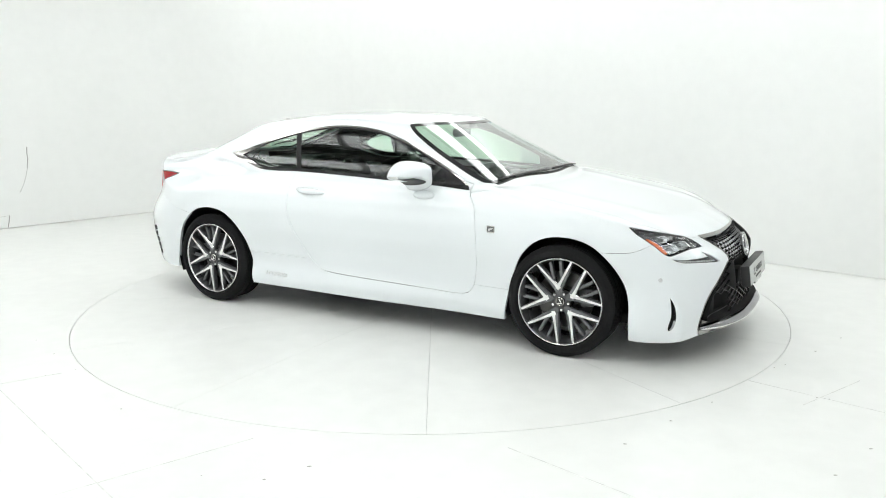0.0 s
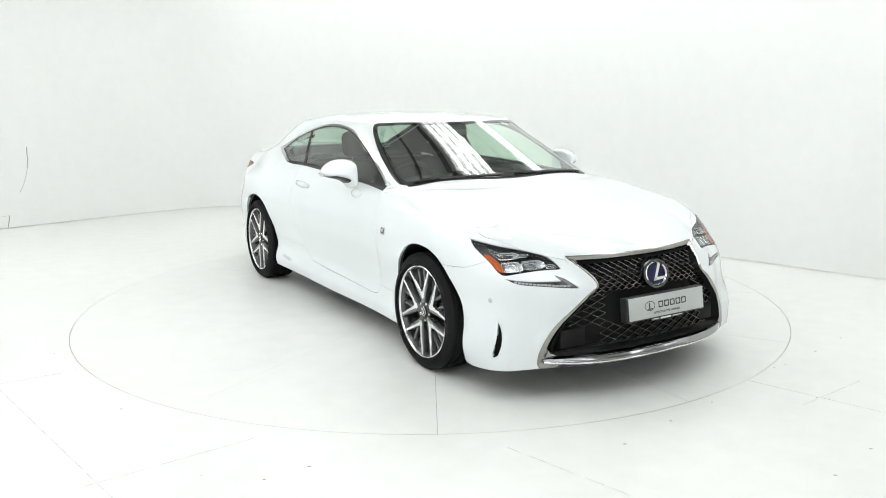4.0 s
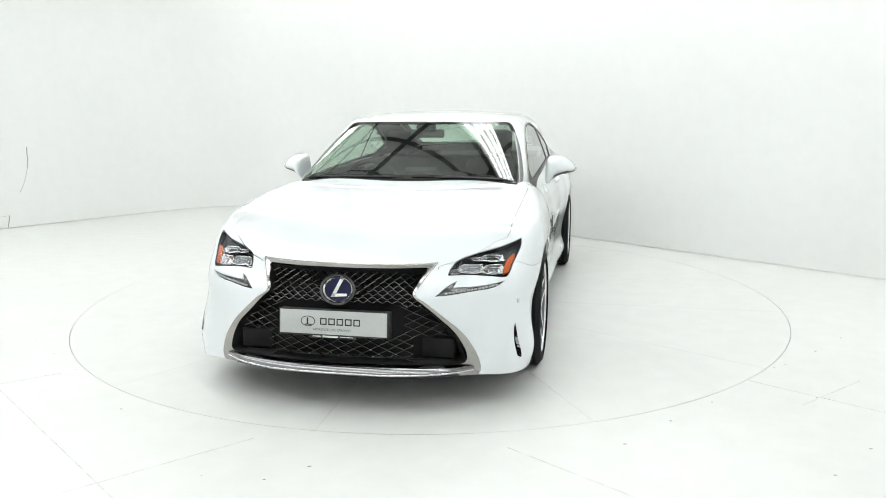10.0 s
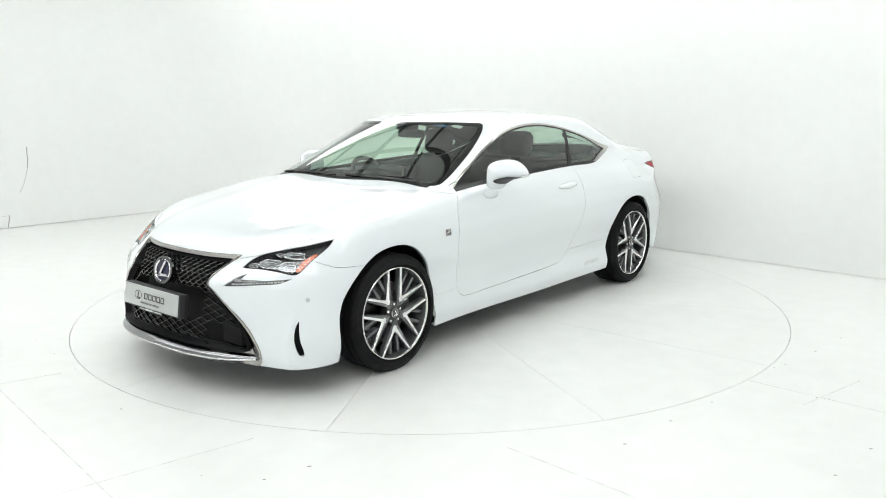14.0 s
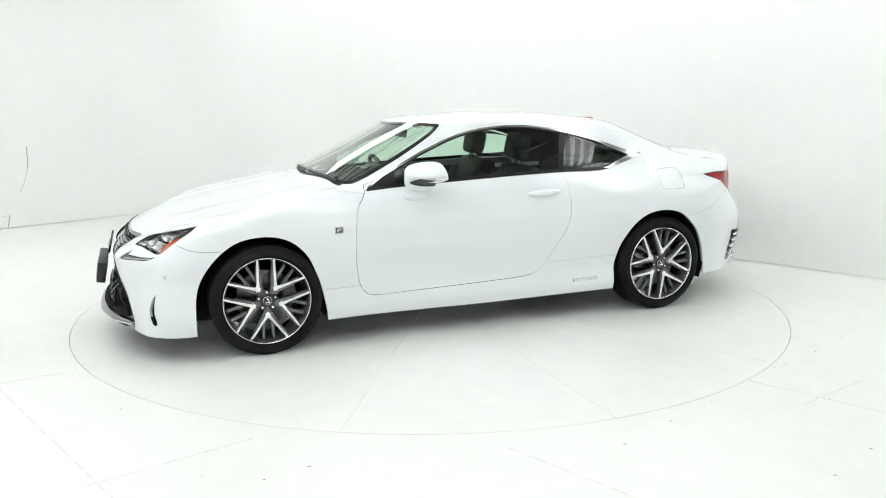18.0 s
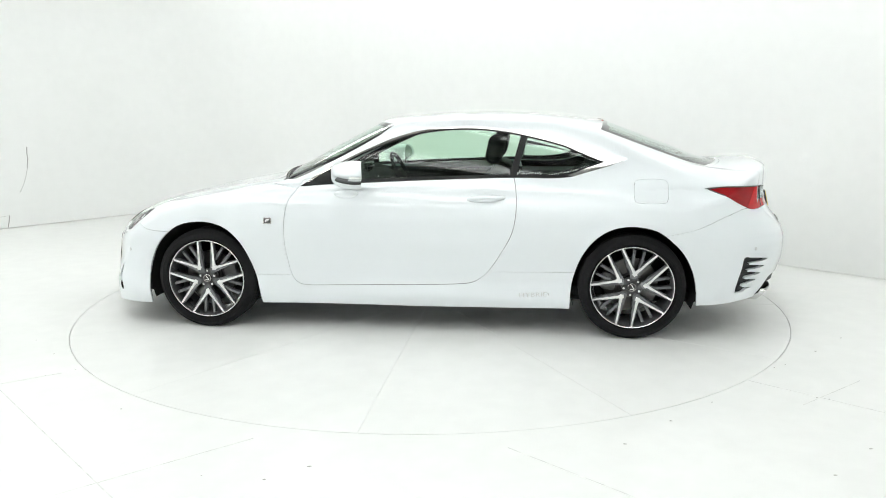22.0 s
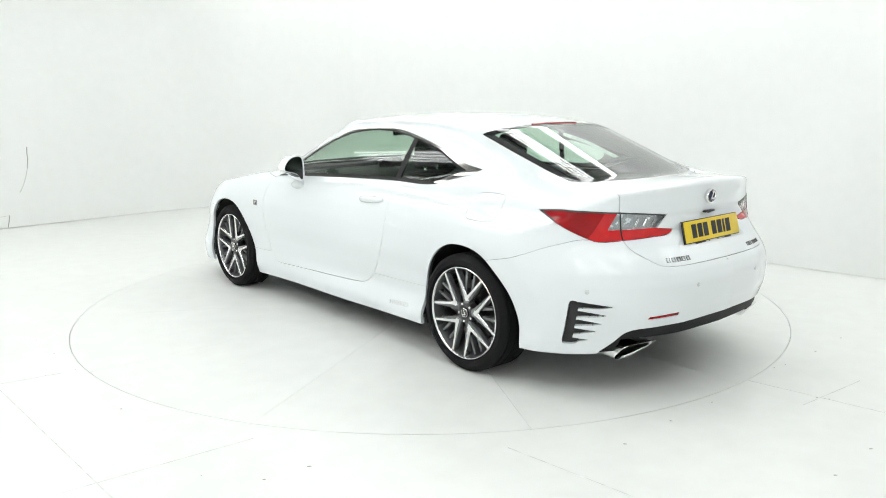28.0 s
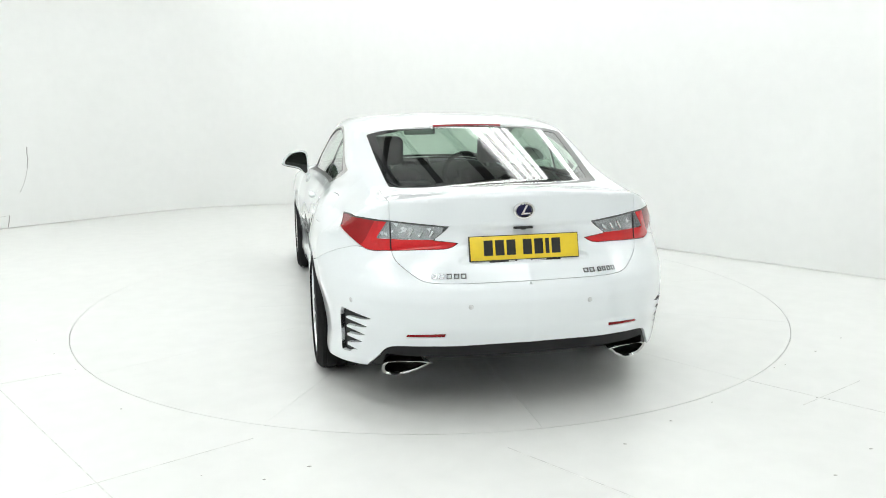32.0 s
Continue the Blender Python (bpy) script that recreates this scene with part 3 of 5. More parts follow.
screen.p, screen.t = shell.take(on_top(SCREEN_RING), fine=2)
screen.p, screen.t = refined(screen.p, screen.t, np.full(len(screen.p), True))
glass_part = panel("windscreen", (screen.p, screen.t), SCREEN_GLASS, car, "tinted glass windscreen", depth=0, lift=-.002)
border = Shell(False)
border.p, border.t = screen.p, screen.t
border.take(lambda p: np.maximum(on_top(SCREEN_RING)(p) + .03, p[:, 0] - (.905 - .13 * p[:, 1] ** 2)), fine=2)
panel("windscreen_border", (border.p, border.t), FRIT, glass_part, depth=0, lift=-.0005)
back = Shell(False)
back.p, back.t = shell.take(on_top(BACK_RING), fine=2)
back.p, back.t = refined(back.p, back.t, np.full(len(back.p), True))
back_glass = panel("rear_window", (back.p, back.t), DARK_GLASS, car, "tinted rear window", depth=0, lift=-.002, own=False)
border = Shell(False)
border.p, border.t = back.p, back.t
border.take(lambda p: on_top(BACK_RING)(p) + np.where(p[:, 1] > .42, .045, .03), fine=2)
panel("rear_window_border", (border.p, border.t), FRIT, back_glass, depth=0, lift=-.0005)

dlo = Shell(False)
dlo.p, dlo.t = shell.take(on_side(SIDE_RING, .88), fine=2)
belt = curve((.8, .921), (.35, .947), (-.188, .971), (-.64, .984), (-.9, .982), (-1.0, .975), (-1.4, .95))
lower = dlo.take(lambda p: np.maximum(p[:, 2] - belt(p[:, 0]) - .021, -1.0 - p[:, 0]), fine=1, band=.02)
chrome = Shell(False)
chrome.p, chrome.t = dlo.p.copy(), dlo.t.copy()
ring_width = lambda p: np.interp(p[:, 0], (-1.3, -1.08, -.95, 1), (.038, .024, .011, .011))
inner = lambda p: on_side(SIDE_RING, .88)(p) + ring_width(p)
rest = chrome.take(inner, fine=1, band=.02)
pair("window_moulding", (chrome.p, chrome.t), WINDOW_CHROME, "bright chrome window moulding", depth=.008, lift=.002)
pair("belt_seal", lower, SEAL, "black belt-line seal", depth=.006, lift=.002)
win = Shell(False)
win.p, win.t = rest
seal = lambda p: on_side(SIDE_RING, .88)(p) + ring_width(p) + .010
glass = win.take(seal, fine=1, band=.02)
pair("window_seal", (win.p, win.t), SEAL, "black window surround", depth=0)
win.p, win.t = glass
PILLAR = lambda p: np.abs(p[:, 0] + .625 + .28 * (p[:, 2] - 1.0)) - .022
post = win.take(PILLAR, fine=1)
pair("middle_pillar", post, SEAL, "gloss black pillar strip", depth=0)
front_glass = win.take(lambda p: -.625 - .28 * (p[:, 2] - 1.0) - p[:, 0], fine=0)
sail = lambda p: .535 - p[:, 0]
win2 = Shell(False)
win2.p, win2.t = front_glass
pair("sail_panel", win2.take(sail), SEAL, "gloss black mirror sail panel", depth=0)
front_glass = (win2.p, win2.t)
pair("door_window", front_glass, GLASS, "tinted door window", depth=0, lift=-.004)
pair("quarter_window", (win.p, win.t), DARK_GLASS, "tinted rear quarter window", depth=0, lift=-.004)
QUARTER_HOLE = smooth_ring([(-.665, 1.03), (-.685, 1.20), (-.85, 1.185), (-1.0, 1.145), (-1.07, 1.105), (-1.0, 1.055), (-.85, 1.03)], 3, (0, 1))
inner_trim = Shell(False)
inner_trim.p, inner_trim.t = win.p.copy(), win.t.copy()
inner_trim.take(on_side(QUARTER_HOLE, .9), fine=1)
pair("quarter_trim", (inner_trim.p, inner_trim.t), TRIM, "dark trim round the quarter window", depth=0, lift=-.035)

# lamps
LAMP_RING = smooth_ring([(-.584, .777), (-.71, .750), (-.795, .734), (-.881, .716), (-.955, .700), (-1.007, .674), (-1.042, .646), (-.928, .641), (-.84, .632), (-.769, .623), (-.74, .637), (-.703, .672),
                         (-.65, .713), (-.609, .745)], 4, (0, 6))
DRL_RING = smooth_ring([(-1.137, .562), (-1.069, .602), (-1.015, .621), (-1.05, .594), (-.952, .593), (-.838, .599), (-.782, .606), (-.837, .586), (-.951, .574), (-1.067, .565)], 4, (0, 2, 3, 6))
FOG_RING = smooth_ring([(.818, .404), (.8145, .375), (.817, .335), (.828, .27), (.840, .232), (.850, .228), (.851, .25), (.836, .32)], 4, (0, 5))
TAIL_RING = smooth_ring([(.742, .927), (.849, .937), (1.009, .934), (1.14, .928), (1.281, .915), (1.37, .905), (1.311, .844), (1.405, .83), (1.38, .81), (1.276, .803), (1.15, .796), (1.02, .790),
                         (.965, .806), (.85, .858)], 4, (0, 5, 6, 7))
lamp = shell.take(on_front_corner(LAMP_RING), .003, fine=2)
drl = shell.take(on_front_corner(DRL_RING), .002, fine=2)
fog = shell.take(on_front(FOG_RING), .0, fine=3)
tail = shell.take(on_back_corner(TAIL_RING), .003, fine=2)

# spindle grille with its chrome frame
OPEN_RING = smooth_ring([(-.1, .670), (.2, .671), (.402, .673), (.375, .617), (.355, .577), (.412, .519), (.475, .456), (.545, .388), (.588, .31), (.603, .26), (.597, .238), (.44, .244), (.2, .25),
                         (-.1, .25)], 4, (0, 2, 9, 13))
FRAME_RING = smooth_ring([(-.1, .690), (.2, .691), (.41, .694), (.449, .695), (.398, .628), (.372, .570), (.42, .533), (.50, .465), (.58, .388), (.635, .308), (.667, .222), (.665, .186), (.64, .165),
                          (.44, .15), (.2, .14), (-.1, .14)], 4, (0, 3, 15))
grille_hole = shell.take(on_front(OPEN_RING), fine=2)
frame_got = shell.take(on_front(FRAME_RING), .0, fine=2)

# rear details
VENT_RINGS = []
for k, (s0, s1, z0, z1) in enumerate(((.905, 1.094, .492, .487), (.900, 1.066, .447, .443), (.89, 1.044, .402, .398), (.88, 1.018, .356, .357), (.869, .985, .306, .311))):
    VENT_RINGS.append(smooth_ring([(s0, z0 - .018), (s0 + .01, z0 + .012), (s0 + .07, z0 + .011), (s1, z1 + .001), (s1 - .05, z1 - .009), (s0 + .05, z0 - .016)], 3, (3,)))
VENT_RINGS.append(smooth_ring([(.888, .508), (.925, .507), (.926, .47), (.916, .40), (.902, .31), (.888, .288), (.858, .288), (.864, .36), (.876, .44)], 3))
vents = shell.take(lambda p: np.minimum.reduce([on_back_corner(r)(p) for r in VENT_RINGS]), fine=3)
REFL_RING = smooth_ring([(.562, .419), (.553, .432), (.390, .441), (.394, .424)], 3, (0, 1, 2, 3))
refl = shell.take(on_back(REFL_RING), .002, fine=2)
VALANCE = smooth_ring([(-.1, .38), (.107, .38), (.35, .376), (.49, .373), (.60, .366), (.636, .352), (.673, .301), (.72, .225), (.72, .05), (-.1, .05)], 4, (0, 8, 9))
valance = shell.take(on_back(VALANCE, -1.78), .004, fine=2)
valance = clipped(*valance, np.interp(valance[0][:, 1], (0, .38, .43, .645, .668, .70), (.318, .318, .318, .318, .225, .215)) - valance[0][:, 2])

# white panels
HOOD = smooth_ring([(2.30, -.1), (2.30, .44), (2.035, .455), (1.975, .535), (1.918, .592), (1.856, .652), (1.79, .71), (1.752, .75), (1.6, .755), (1.4, .76), (1.15, .768), (1.0, .772), (.92, .765), (.872, .735), (.885, .66), (.902, .52), (.935, .3),
                    (.958, .12), (.964, -.1)], 3, (0, 1, 2, 18))
hood = shell.take(lambda p: np.where((p[:, 2] > .665) & (p[:, 0] > .6), inside_of(HOOD, p[:, 0], p[:, 1]), 1.), .003)
panel("bonnet", hood, PAINT, car, "white bonnet", depth=.015)
COWL = smooth_ring([(.82, .70), (.88, .70), (.905, .55), (.94, .3), (.97, .1), (.975, -.1), (.9, -.1), (.84, .5)], 3, (0, 1, 5, 6))
cowl = shell.take(on_top(COWL, .85))
panel("cowl_cover", cowl, BLACK, car, "black plastic cowl cover", depth=.01, lift=-.004)
TRUNK = smooth_ring([(-.1, 1.2), (.60, 1.2), (.603, 1.03), (.602, .93), (.600, .80), (.586, .756), (.537, .711), (.485, .678), (.44, .669), (.3, .666), (-.1, .668)], 3, (0, 1, 10))
for _ in range(2):
    q = shell.p
    shell.p, shell.t = refined(q, shell.t, (q[:, 0] < -2.0) & (q[:, 1] < .44) & (q[:, 2] > .70) & (q[:, 2] < .95))
trunk = shell.take(lambda p: np.maximum(on_back(TRUNK, -1.5)(p), np.clip(p[:, 0] + 2.01 - .55 * p[:, 1] ** 2, -1, 1)), .0025)
boot = panel("boot_lid", trunk, PAINT, car, "white boot lid", depth=.015)
DOOR = smooth_ring([(.73, .96), (.748, .915), (.802, .834), (.822, .727), (.828, .592), (.818, .463), (.795, .356), (.763, .31), (.719, .293), (.495, .293), (.18, .30), (-.134, .309), (-.32, .318), (-.38, .328), (-.43, .355),
                    (-.478, .4), (-.564, .53), (-.628, .657), (-.651, .8), (-.645, .926), (-.625, 1.02), (.2, 1.1)], 3, (0, 20, 21))
door_skin = shell.take(on_side(DOOR, .1), .003)
doors = pair("door", door_skin, PAINT, "white door", depth=.015)
FUEL = smooth_ring([(-1.364, .95), (-1.37, .968), (-1.388, .977), (-1.54, .978), (-1.56, .969), (-1.568, .95), (-1.564, .872), (-1.555, .853), (-1.537, .846), (-1.39, .847), (-1.371, .854), (-1.362, .872)], 3)
whole_flap = clipped(shell.p, shell.t, on_side(FUEL, .5)(shell.p) - .0015)
fuel = shell.take(on_side(FUEL, .5), .002)
panel("fuel_flap", fuel, PAINT, car, "white fuel flap", side=1, depth=.01)
right_fuel = panel("quarter_skin", whole_flap, PAINT, car, "", side=-1, depth=0)
SILL_TOP = curve((1.05, .355), (.8, .358), (.2, .37), (-.48, .396), (-1.03, .408))
sill = shell.take(lambda p: np.maximum(p[:, 2] - SILL_TOP(p[:, 0]), np.abs(p[:, 0] - .02) - 1.12), .002)
pair("side_sill", sill, PAINT, "white side sill", depth=.02)
NOSE_TOP = curve((1.55, .636), (1.676, .638), (1.749, .643), (1.85, .682), (1.9, .72), (2.4, .72))
nose = shell.take(lambda p: np.maximum(p[:, 2] - NOSE_TOP(p[:, 0]), 1.3 - p[:, 0]), .002)
pair("front_bumper", nose, PAINT, "white front bumper half beside the grille", depth=.02)
STERN_TOP = curve((-1.45, .63), (-1.585, .657), (-1.706, .684), (-1.953, .775), (-2.05, .80), (-2.4, .80))
stern = shell.take(lambda p: np.maximum(p[:, 2] - STERN_TOP(p[:, 0]), p[:, 0] + 1.4), .002)
panel("rear_bumper", stern, PAINT, car, "white rear bumper", depth=.02)
WING = smooth_ring([(2.2, .9), (2.2, .3), (.7, .3), (.7, .905), (.9, .94), (1.3, .98)], 1, (0, 1, 2, 3, 4, 5))
wing = shell.take(lambda p: np.where(p[:, 0] > .5, inside_of(WING, p[:, 0], p[:, 2]), 1.), .002)
pair("front_wing", wing, PAINT, "white front wing", depth=.015)
body_side = panel("body_shell", (shell.p, shell.t), PAINT, car, "white roof and rear side panels in one", depth=.012)

# linings behind the panels
lin = Shell(False)
lin.p, lin.t = shell.p.copy(), shell.t.copy()
up = clipped(lin.p, lin.t, .93 - lin.p[:, 2])
panel("cabin_lining", up, HEADLINER, car, "dark grey roof and pillar lining", depth=0, lift=-.016)
lin = Shell()
lin.take(ARCHES, fine=0)
low = clipped(lin.p, lin.t, lin.p[:, 2] - .90)
low = clipped(*low, UNDER(low[0][:, 0]) + .03 - low[0][:, 2])
low = clipped(*low, low[0][:, 0] - 1.9)
low = clipped(*low, -2.1 - low[0][:, 0])
panel("inner_body", low, GREY_PLASTIC, car, "dark inner body", depth=0, lift=-.03)


# ---- wheels ----
def ring_mesh(name, profile, material, steps=72, crease=35):
    v, f = spun(profile, steps)
    me = mesh_of(name, v, f)
    me.set_sharp_from_angle(angle=radians(crease))
    me.materials.append(material)
    return me


def bm_mesh(name, bm, material, crease=35):
    me = bpy.data.meshes.new(name)
    bmesh.ops.recalc_face_normals(bm, faces=bm.faces)
    bm.to_mesh(me)
    bm.free()
    me.polygons.foreach_set("use_smooth", [True] * len(me.polygons))
    me.set_sharp_from_angle(angle=radians(crease))
    me.materials.append(material)
    return me


def sub(name, me, parent, place=None):
    ob = new(name, me)
    ob.parent = parent
    if place is not None:
        ob.matrix_basis = place
    return ob


def bar(a, b, wa, wb, y0, y1, back, bevel=.002):
    """A tapering spoke from a to b in the wheel's plane; its face lies at y0 (inner end) and y1 (rim end)."""
    a, b = Vector(a), Vector(b)
    d = (b - a).normalized()
    n = Vector((-d.y, d.x))
    bm = bmesh.new()
    vs = []
    for y_a, y_b, g in ((y0, y1, 1.), (y0 - back, y1 - back, 1.35)):
        for q, w, y in ((a, wa, y_a), (b, wb, y_b)):
            for s in (1, -1):
                r = q + n * s * w / 2 * g
                vs.append(bm.verts.new((r.x, y, r.y)))
    for f in ((0, 1, 3, 2), (4, 6, 7, 5), (0, 2, 6, 4), (1, 5, 7, 3), (0, 4, 5, 1), (2, 3, 7, 6)):
        bm.faces.new([vs[i] for i in f])
    bmesh.ops.recalc_face_normals(bm, faces=bm.faces)
    if bevel:
        bmesh.ops.bevel(bm, geom=list(bm.edges), offset=bevel, segments=2, profile=.5, affect="EDGES")
    return bm


def pol(r, deg):
    return (r * math.cos(radians(deg)), r * math.sin(radians(deg)))


def wheel_meshes(half):
    """Meshes of a wheel whose outer face looks along +y; half is half the tyre's width."""
    R, r = .326, .257
    tread = [(R - .012, -half + .02)]
    for k in range(4):
        y = (k - 1.5) * half * .42
        tread += [(R, y - .006), (R - .007, y - .004), (R - .007, y + .004), (R, y + .006)]
    tread += [(R - .002, half * .78), (R - .012, half - .018), (R - .03, half - .003), (R - .055, half + .001), (r + .018, half - .006), (r + .004, half - .014), (r - .004, half - .02)]
    side = [(r - .004, -half + .02), (r + .02, -half + .004), (R - .04, -half)]
    m = {"tyre": ring_mesh("tyre", side + tread, RUBBER, 96, 30)}
    face = half - .012
    m["rim"] = ring_mesh("rim", [(r - .002, face - .012), (r + .001, face), (r - .003, face + .003), (r - .007, face + .001), (r - .010, face - .006)], ALLOY, 96, 40)
    m["barrel"] = ring_mesh("barrel", [(r - .010, face - .006), (r - .022, face - .04), (r - .03, face - .12), (r - .03, -half + .03), (r - .004, -half + .02)], ALLOY_DARK, 72)
    y0, y1 = face - .016, face - .007
    m["arms"], m["faces"] = [], []
    for s in (1, -1):
        b = pol(r - .008, 90 + s * 25)
        m["arms"].append(bm_mesh("arm", bar((s * .010, .050), b, .036, .019, y0 - .0015, y1 - .0015, .03), ALLOY_DARK))
        a = Vector((s * .0085, .074))
        mid = a + (Vector(b) - a) * .32
        y_mid = y0 + (y1 - y0) * .32
        bm = bmesh.new()
        for q in (bar(a, mid, .023, .0140, y0 + .0005, y_mid + .0005, .004, 0), bar(mid, b, .0140, .0112, y_mid + .0005, y1 + .0005, .004, 0)):
            me = bpy.data.meshes.new("x")
            q.to_mesh(me)
            q.free()
            bm.from_mesh(me)
        m["faces"].append(bm_mesh("arm_face", bm, ALLOY))
    m["spokes"] = [bm_mesh("spoke", bar((s * .024, .085), (s * .030, r - .026), .018, .016, y0 - .012, y1 - .016, .028), ALLOY_DARK) for s in (1, -1)]
    bm = bmesh.new()
    outline = [pol(.066 if i % 2 == 0 else .060, 90 + 36 * i) for i in range(10)]
    vs = [bm.verts.new((x, y0 - .004, z)) for x, z in outline]
    top = bm.faces.new(vs)
    e = bmesh.ops.extrude_face_region(bm, geom=[top])
    bmesh.ops.translate(bm, vec=(0, -.05, 0), verts=[v for v in e["geom"] if isinstance(v, bmesh.types.BMVert)])
    bmesh.ops.bevel(bm, geom=list(bm.edges), offset=.003, segments=2, profile=.5, affect="EDGES")
    m["hub"] = bm_mesh("hub", bm, GREY_PLASTIC)
    m["cap"] = ring_mesh("hub_cap", [(.0005, y0 + .004), (.024, y0 + .003), (.029, y0 + .001), (.03, y0 - .006)], GLOSS_BLACK, 32)
    m["cap_ring"] = ring_mesh("cap_ring", [(.0215, y0 + .0035), (.0235, y0 + .0055), (.0255, y0 + .0035)], SATIN, 32)
    bm = bmesh.new()
    for a, b, w in (((-.012, -.009), (.004, .016), .005), ((-.013, -.009), (.013, -.011), .005)):
        t = bar(a, b, w, w, y0 + .007, y0 + .007, .004, 0)
        me = bpy.data.meshes.new("x")
        t.to_mesh(me)
        t.free()
        bm.from_mesh(me)
    m["mark"] = bm_mesh("cap_mark", bm, CHROME)
    m["nut"] = ring_mesh("wheel_nut", [(.0005, 0), (.007, -.001), (.0095, -.006), (.0095, -.03)], CHROME, 12)
    m["disc"] = ring_mesh("brake_disc", [(.06, face - .085), (.075, face - .085), (.08, face - .095), (.168, face - .095), (.168, face - .125), (.06, face - .125)], STEEL, 48)
    bm = bmesh.new()
    box(bm, (-.055, -.05, .095), (.055, .035, .182), .014)
    m["caliper"] = bm_mesh("caliper", bm, CALIPER)
    m["face"] = face
    return m


def wheel(x, y, meshes, spin, side, caliper_at):
    hub = sub("wheel", meshes["hub"], car, pose(x, y, .326, 0, spin, 0 if side > 0 else 180))
    tagged(hub, "dark and bright ten-spoke alloy wheel")
    for n in ("tyre", "rim", "barrel", "cap_ring", "disc"):
        tagged(sub({"cap_ring": "cap_ring", "disc": "brake_disc"}.get(n, n), meshes[n], hub), {"tyre": "black low-profile tyre", "rim": "bright machined rim edge"}.get(n, ""))
    sub("hub_cap", meshes["cap"], hub)
    sub("cap_mark", meshes["mark"], hub, pose(0, 0, 0, 0, -spin, 0))
    sub("caliper", meshes["caliper"], hub, pose(0, meshes["face"] - .105, 0, 0, caliper_at - spin * (1 if side > 0 else 1), 0))
    for k in range(5):
        turn = pose(0, 0, 0, 0, 72 * k, 0)
        for s in (0, 1):
            sub("arm", meshes["arms"][s], hub, turn)
            sub("arm_face", meshes["faces"][s], hub, turn)
            sub("spoke", meshes["spokes"][s], hub, turn)
        q = pol(.050, 90 + 36 + 72 * k)
        sub("wheel_nut", meshes["nut"], hub, pose(q[0], meshes["face"] - .016, q[1]))
    return hub


FRONT, REAR = wheel_meshes(.118), wheel_meshes(.132)
wheel(1.365, .797, FRONT, 36, 1, -80)
wheel(1.365, -.797, FRONT, 9.5, -1, -80)
wheel(-1.365, .790, REAR, -10, 1, 80)
wheel(-1.365, -.790, REAR, 9, -1, 80)

# wheel housings and underside
for x in (1.38, -1.37):
    for s in (1, -1):
        verts, faces, n = [], [], 24
        for i in range(n + 1):
            w = math.pi * (-.12 + 1.24 * i / n)
            for y in (.44, .868):
                verts.append((x + .385 * math.cos(w), s * y, .33 + .385 * math.sin(w)))
        for i in range(n):
            a = 2 * i
            faces.append((a, a + 1, a + 3, a + 2) if s > 0 else (a, a + 2, a + 3, a + 1))
        c = len(verts)
        verts.append((x, s * .44, .33))
        faces += [(c, 2 * i, 2 * i + 2) for i in range(n)]
        piece("wheel_housing", verts, faces, MATT, car, "black wheel housing", crease=40)
bm = bmesh.new()
box(bm, (-1.85, -.70, .19), (2.02, .70, .26), .02)
part("underside", bm, MATT, car, "black underside cover")


# ---- lamps, grille and trim of the car ----
def recess(name, got, material, depth, parent, side, label=""):
    """A hollow behind an opening: walls and a floor that follow the body."""
    p, t = got
    if side == 0:
        p, t = both_halves(p, t)
    elif side < 0:
        p, t = p * (1, -1, 1), t[:, ::-1]
    n = grad(*p.T)
    n /= np.linalg.norm(n, axis=1)[:, None]
    k = len(p)
    rim = edge_loops(t)
    faces = t.tolist() + [(2 * k + j, 2 * k + i, k + i, k + j) for i, j in rim]
    q = p - depth * n
    return piece(name, np.concatenate([q, q, p]), faces, material, parent, label, crease=50)


def along_x(a, z, start=2.6, step=-.01):
    """Where a line parallel to the car's length first meets the body."""
    lo, hi = start, start + 120 * step
    for _ in range(3):
        xs = np.linspace(lo, hi, 61)
        v = body(xs, np.full(61, a), np.full(61, z))
        i = max(int(np.argmax(v < 0)), 1)
        lo, hi = xs[i - 1], xs[i]
    return float(hi)


def along_y(x, z):
    lo, hi = 1.2, .2
    for _ in range(3):
        ys = np.linspace(lo, hi, 41)
        v = body(np.full(41, x), ys, np.full(41, z))
        i = max(int(np.argmax(v < 0)), 1)
        lo, hi = ys[i - 1], ys[i]
    return float(hi)


def facing(point):
    """A pose on the body whose z axis is the surface's outward normal and whose y axis points up."""
    n = Vector(grad(*[np.array([c]) for c in point])[0]).normalized()
    up = Vector((0, 0, 1))
    xa = up.cross(n).normalized()
    ya = n.cross(xa)
    m = Matrix((xa, ya, n)).transposed().to_4x4()
    m.translation = point
    return m


def blocks(name, boxes, material, parent, place=None, bevel=.0, label=""):
    bm = bmesh.new()
    for lo, hi in boxes:
        box(bm, lo, hi, bevel)
    return part(name, bm, material, parent, label, place)


def lettering(text, size, material, parent, place, name="lettering", depth=.0008, width=None):
    """Raised words, centred on the pose; x runs along the line, z out of the surface."""
    cu = bpy.data.curves.new(name, "FONT")
    cu.body, cu.size, cu.align_x, cu.align_y, cu.extrude = text, size, "CENTER", "CENTER", depth
    tmp = bpy.data.objects.new(name, cu)
    me = bpy.data.meshes.new_from_object(tmp)
    bpy.data.objects.remove(tmp)
    me.materials.clear()
    me.materials.append(material)
    ob = new(name, me)
    ob.parent, ob.matrix_basis = parent, place
    if width:
        xs = [v.co.x for v in me.vertices]
        k = width / (max(xs) - min(xs))
        for v in me.vertices:
            v.co.x *= k
    return ob


def front_s(p):
    return -.684 * p[:, 0] + .73 * p[:, 1]


def back_s(p):
    return -.717 * p[:, 0] - .697 * p[:, 1]


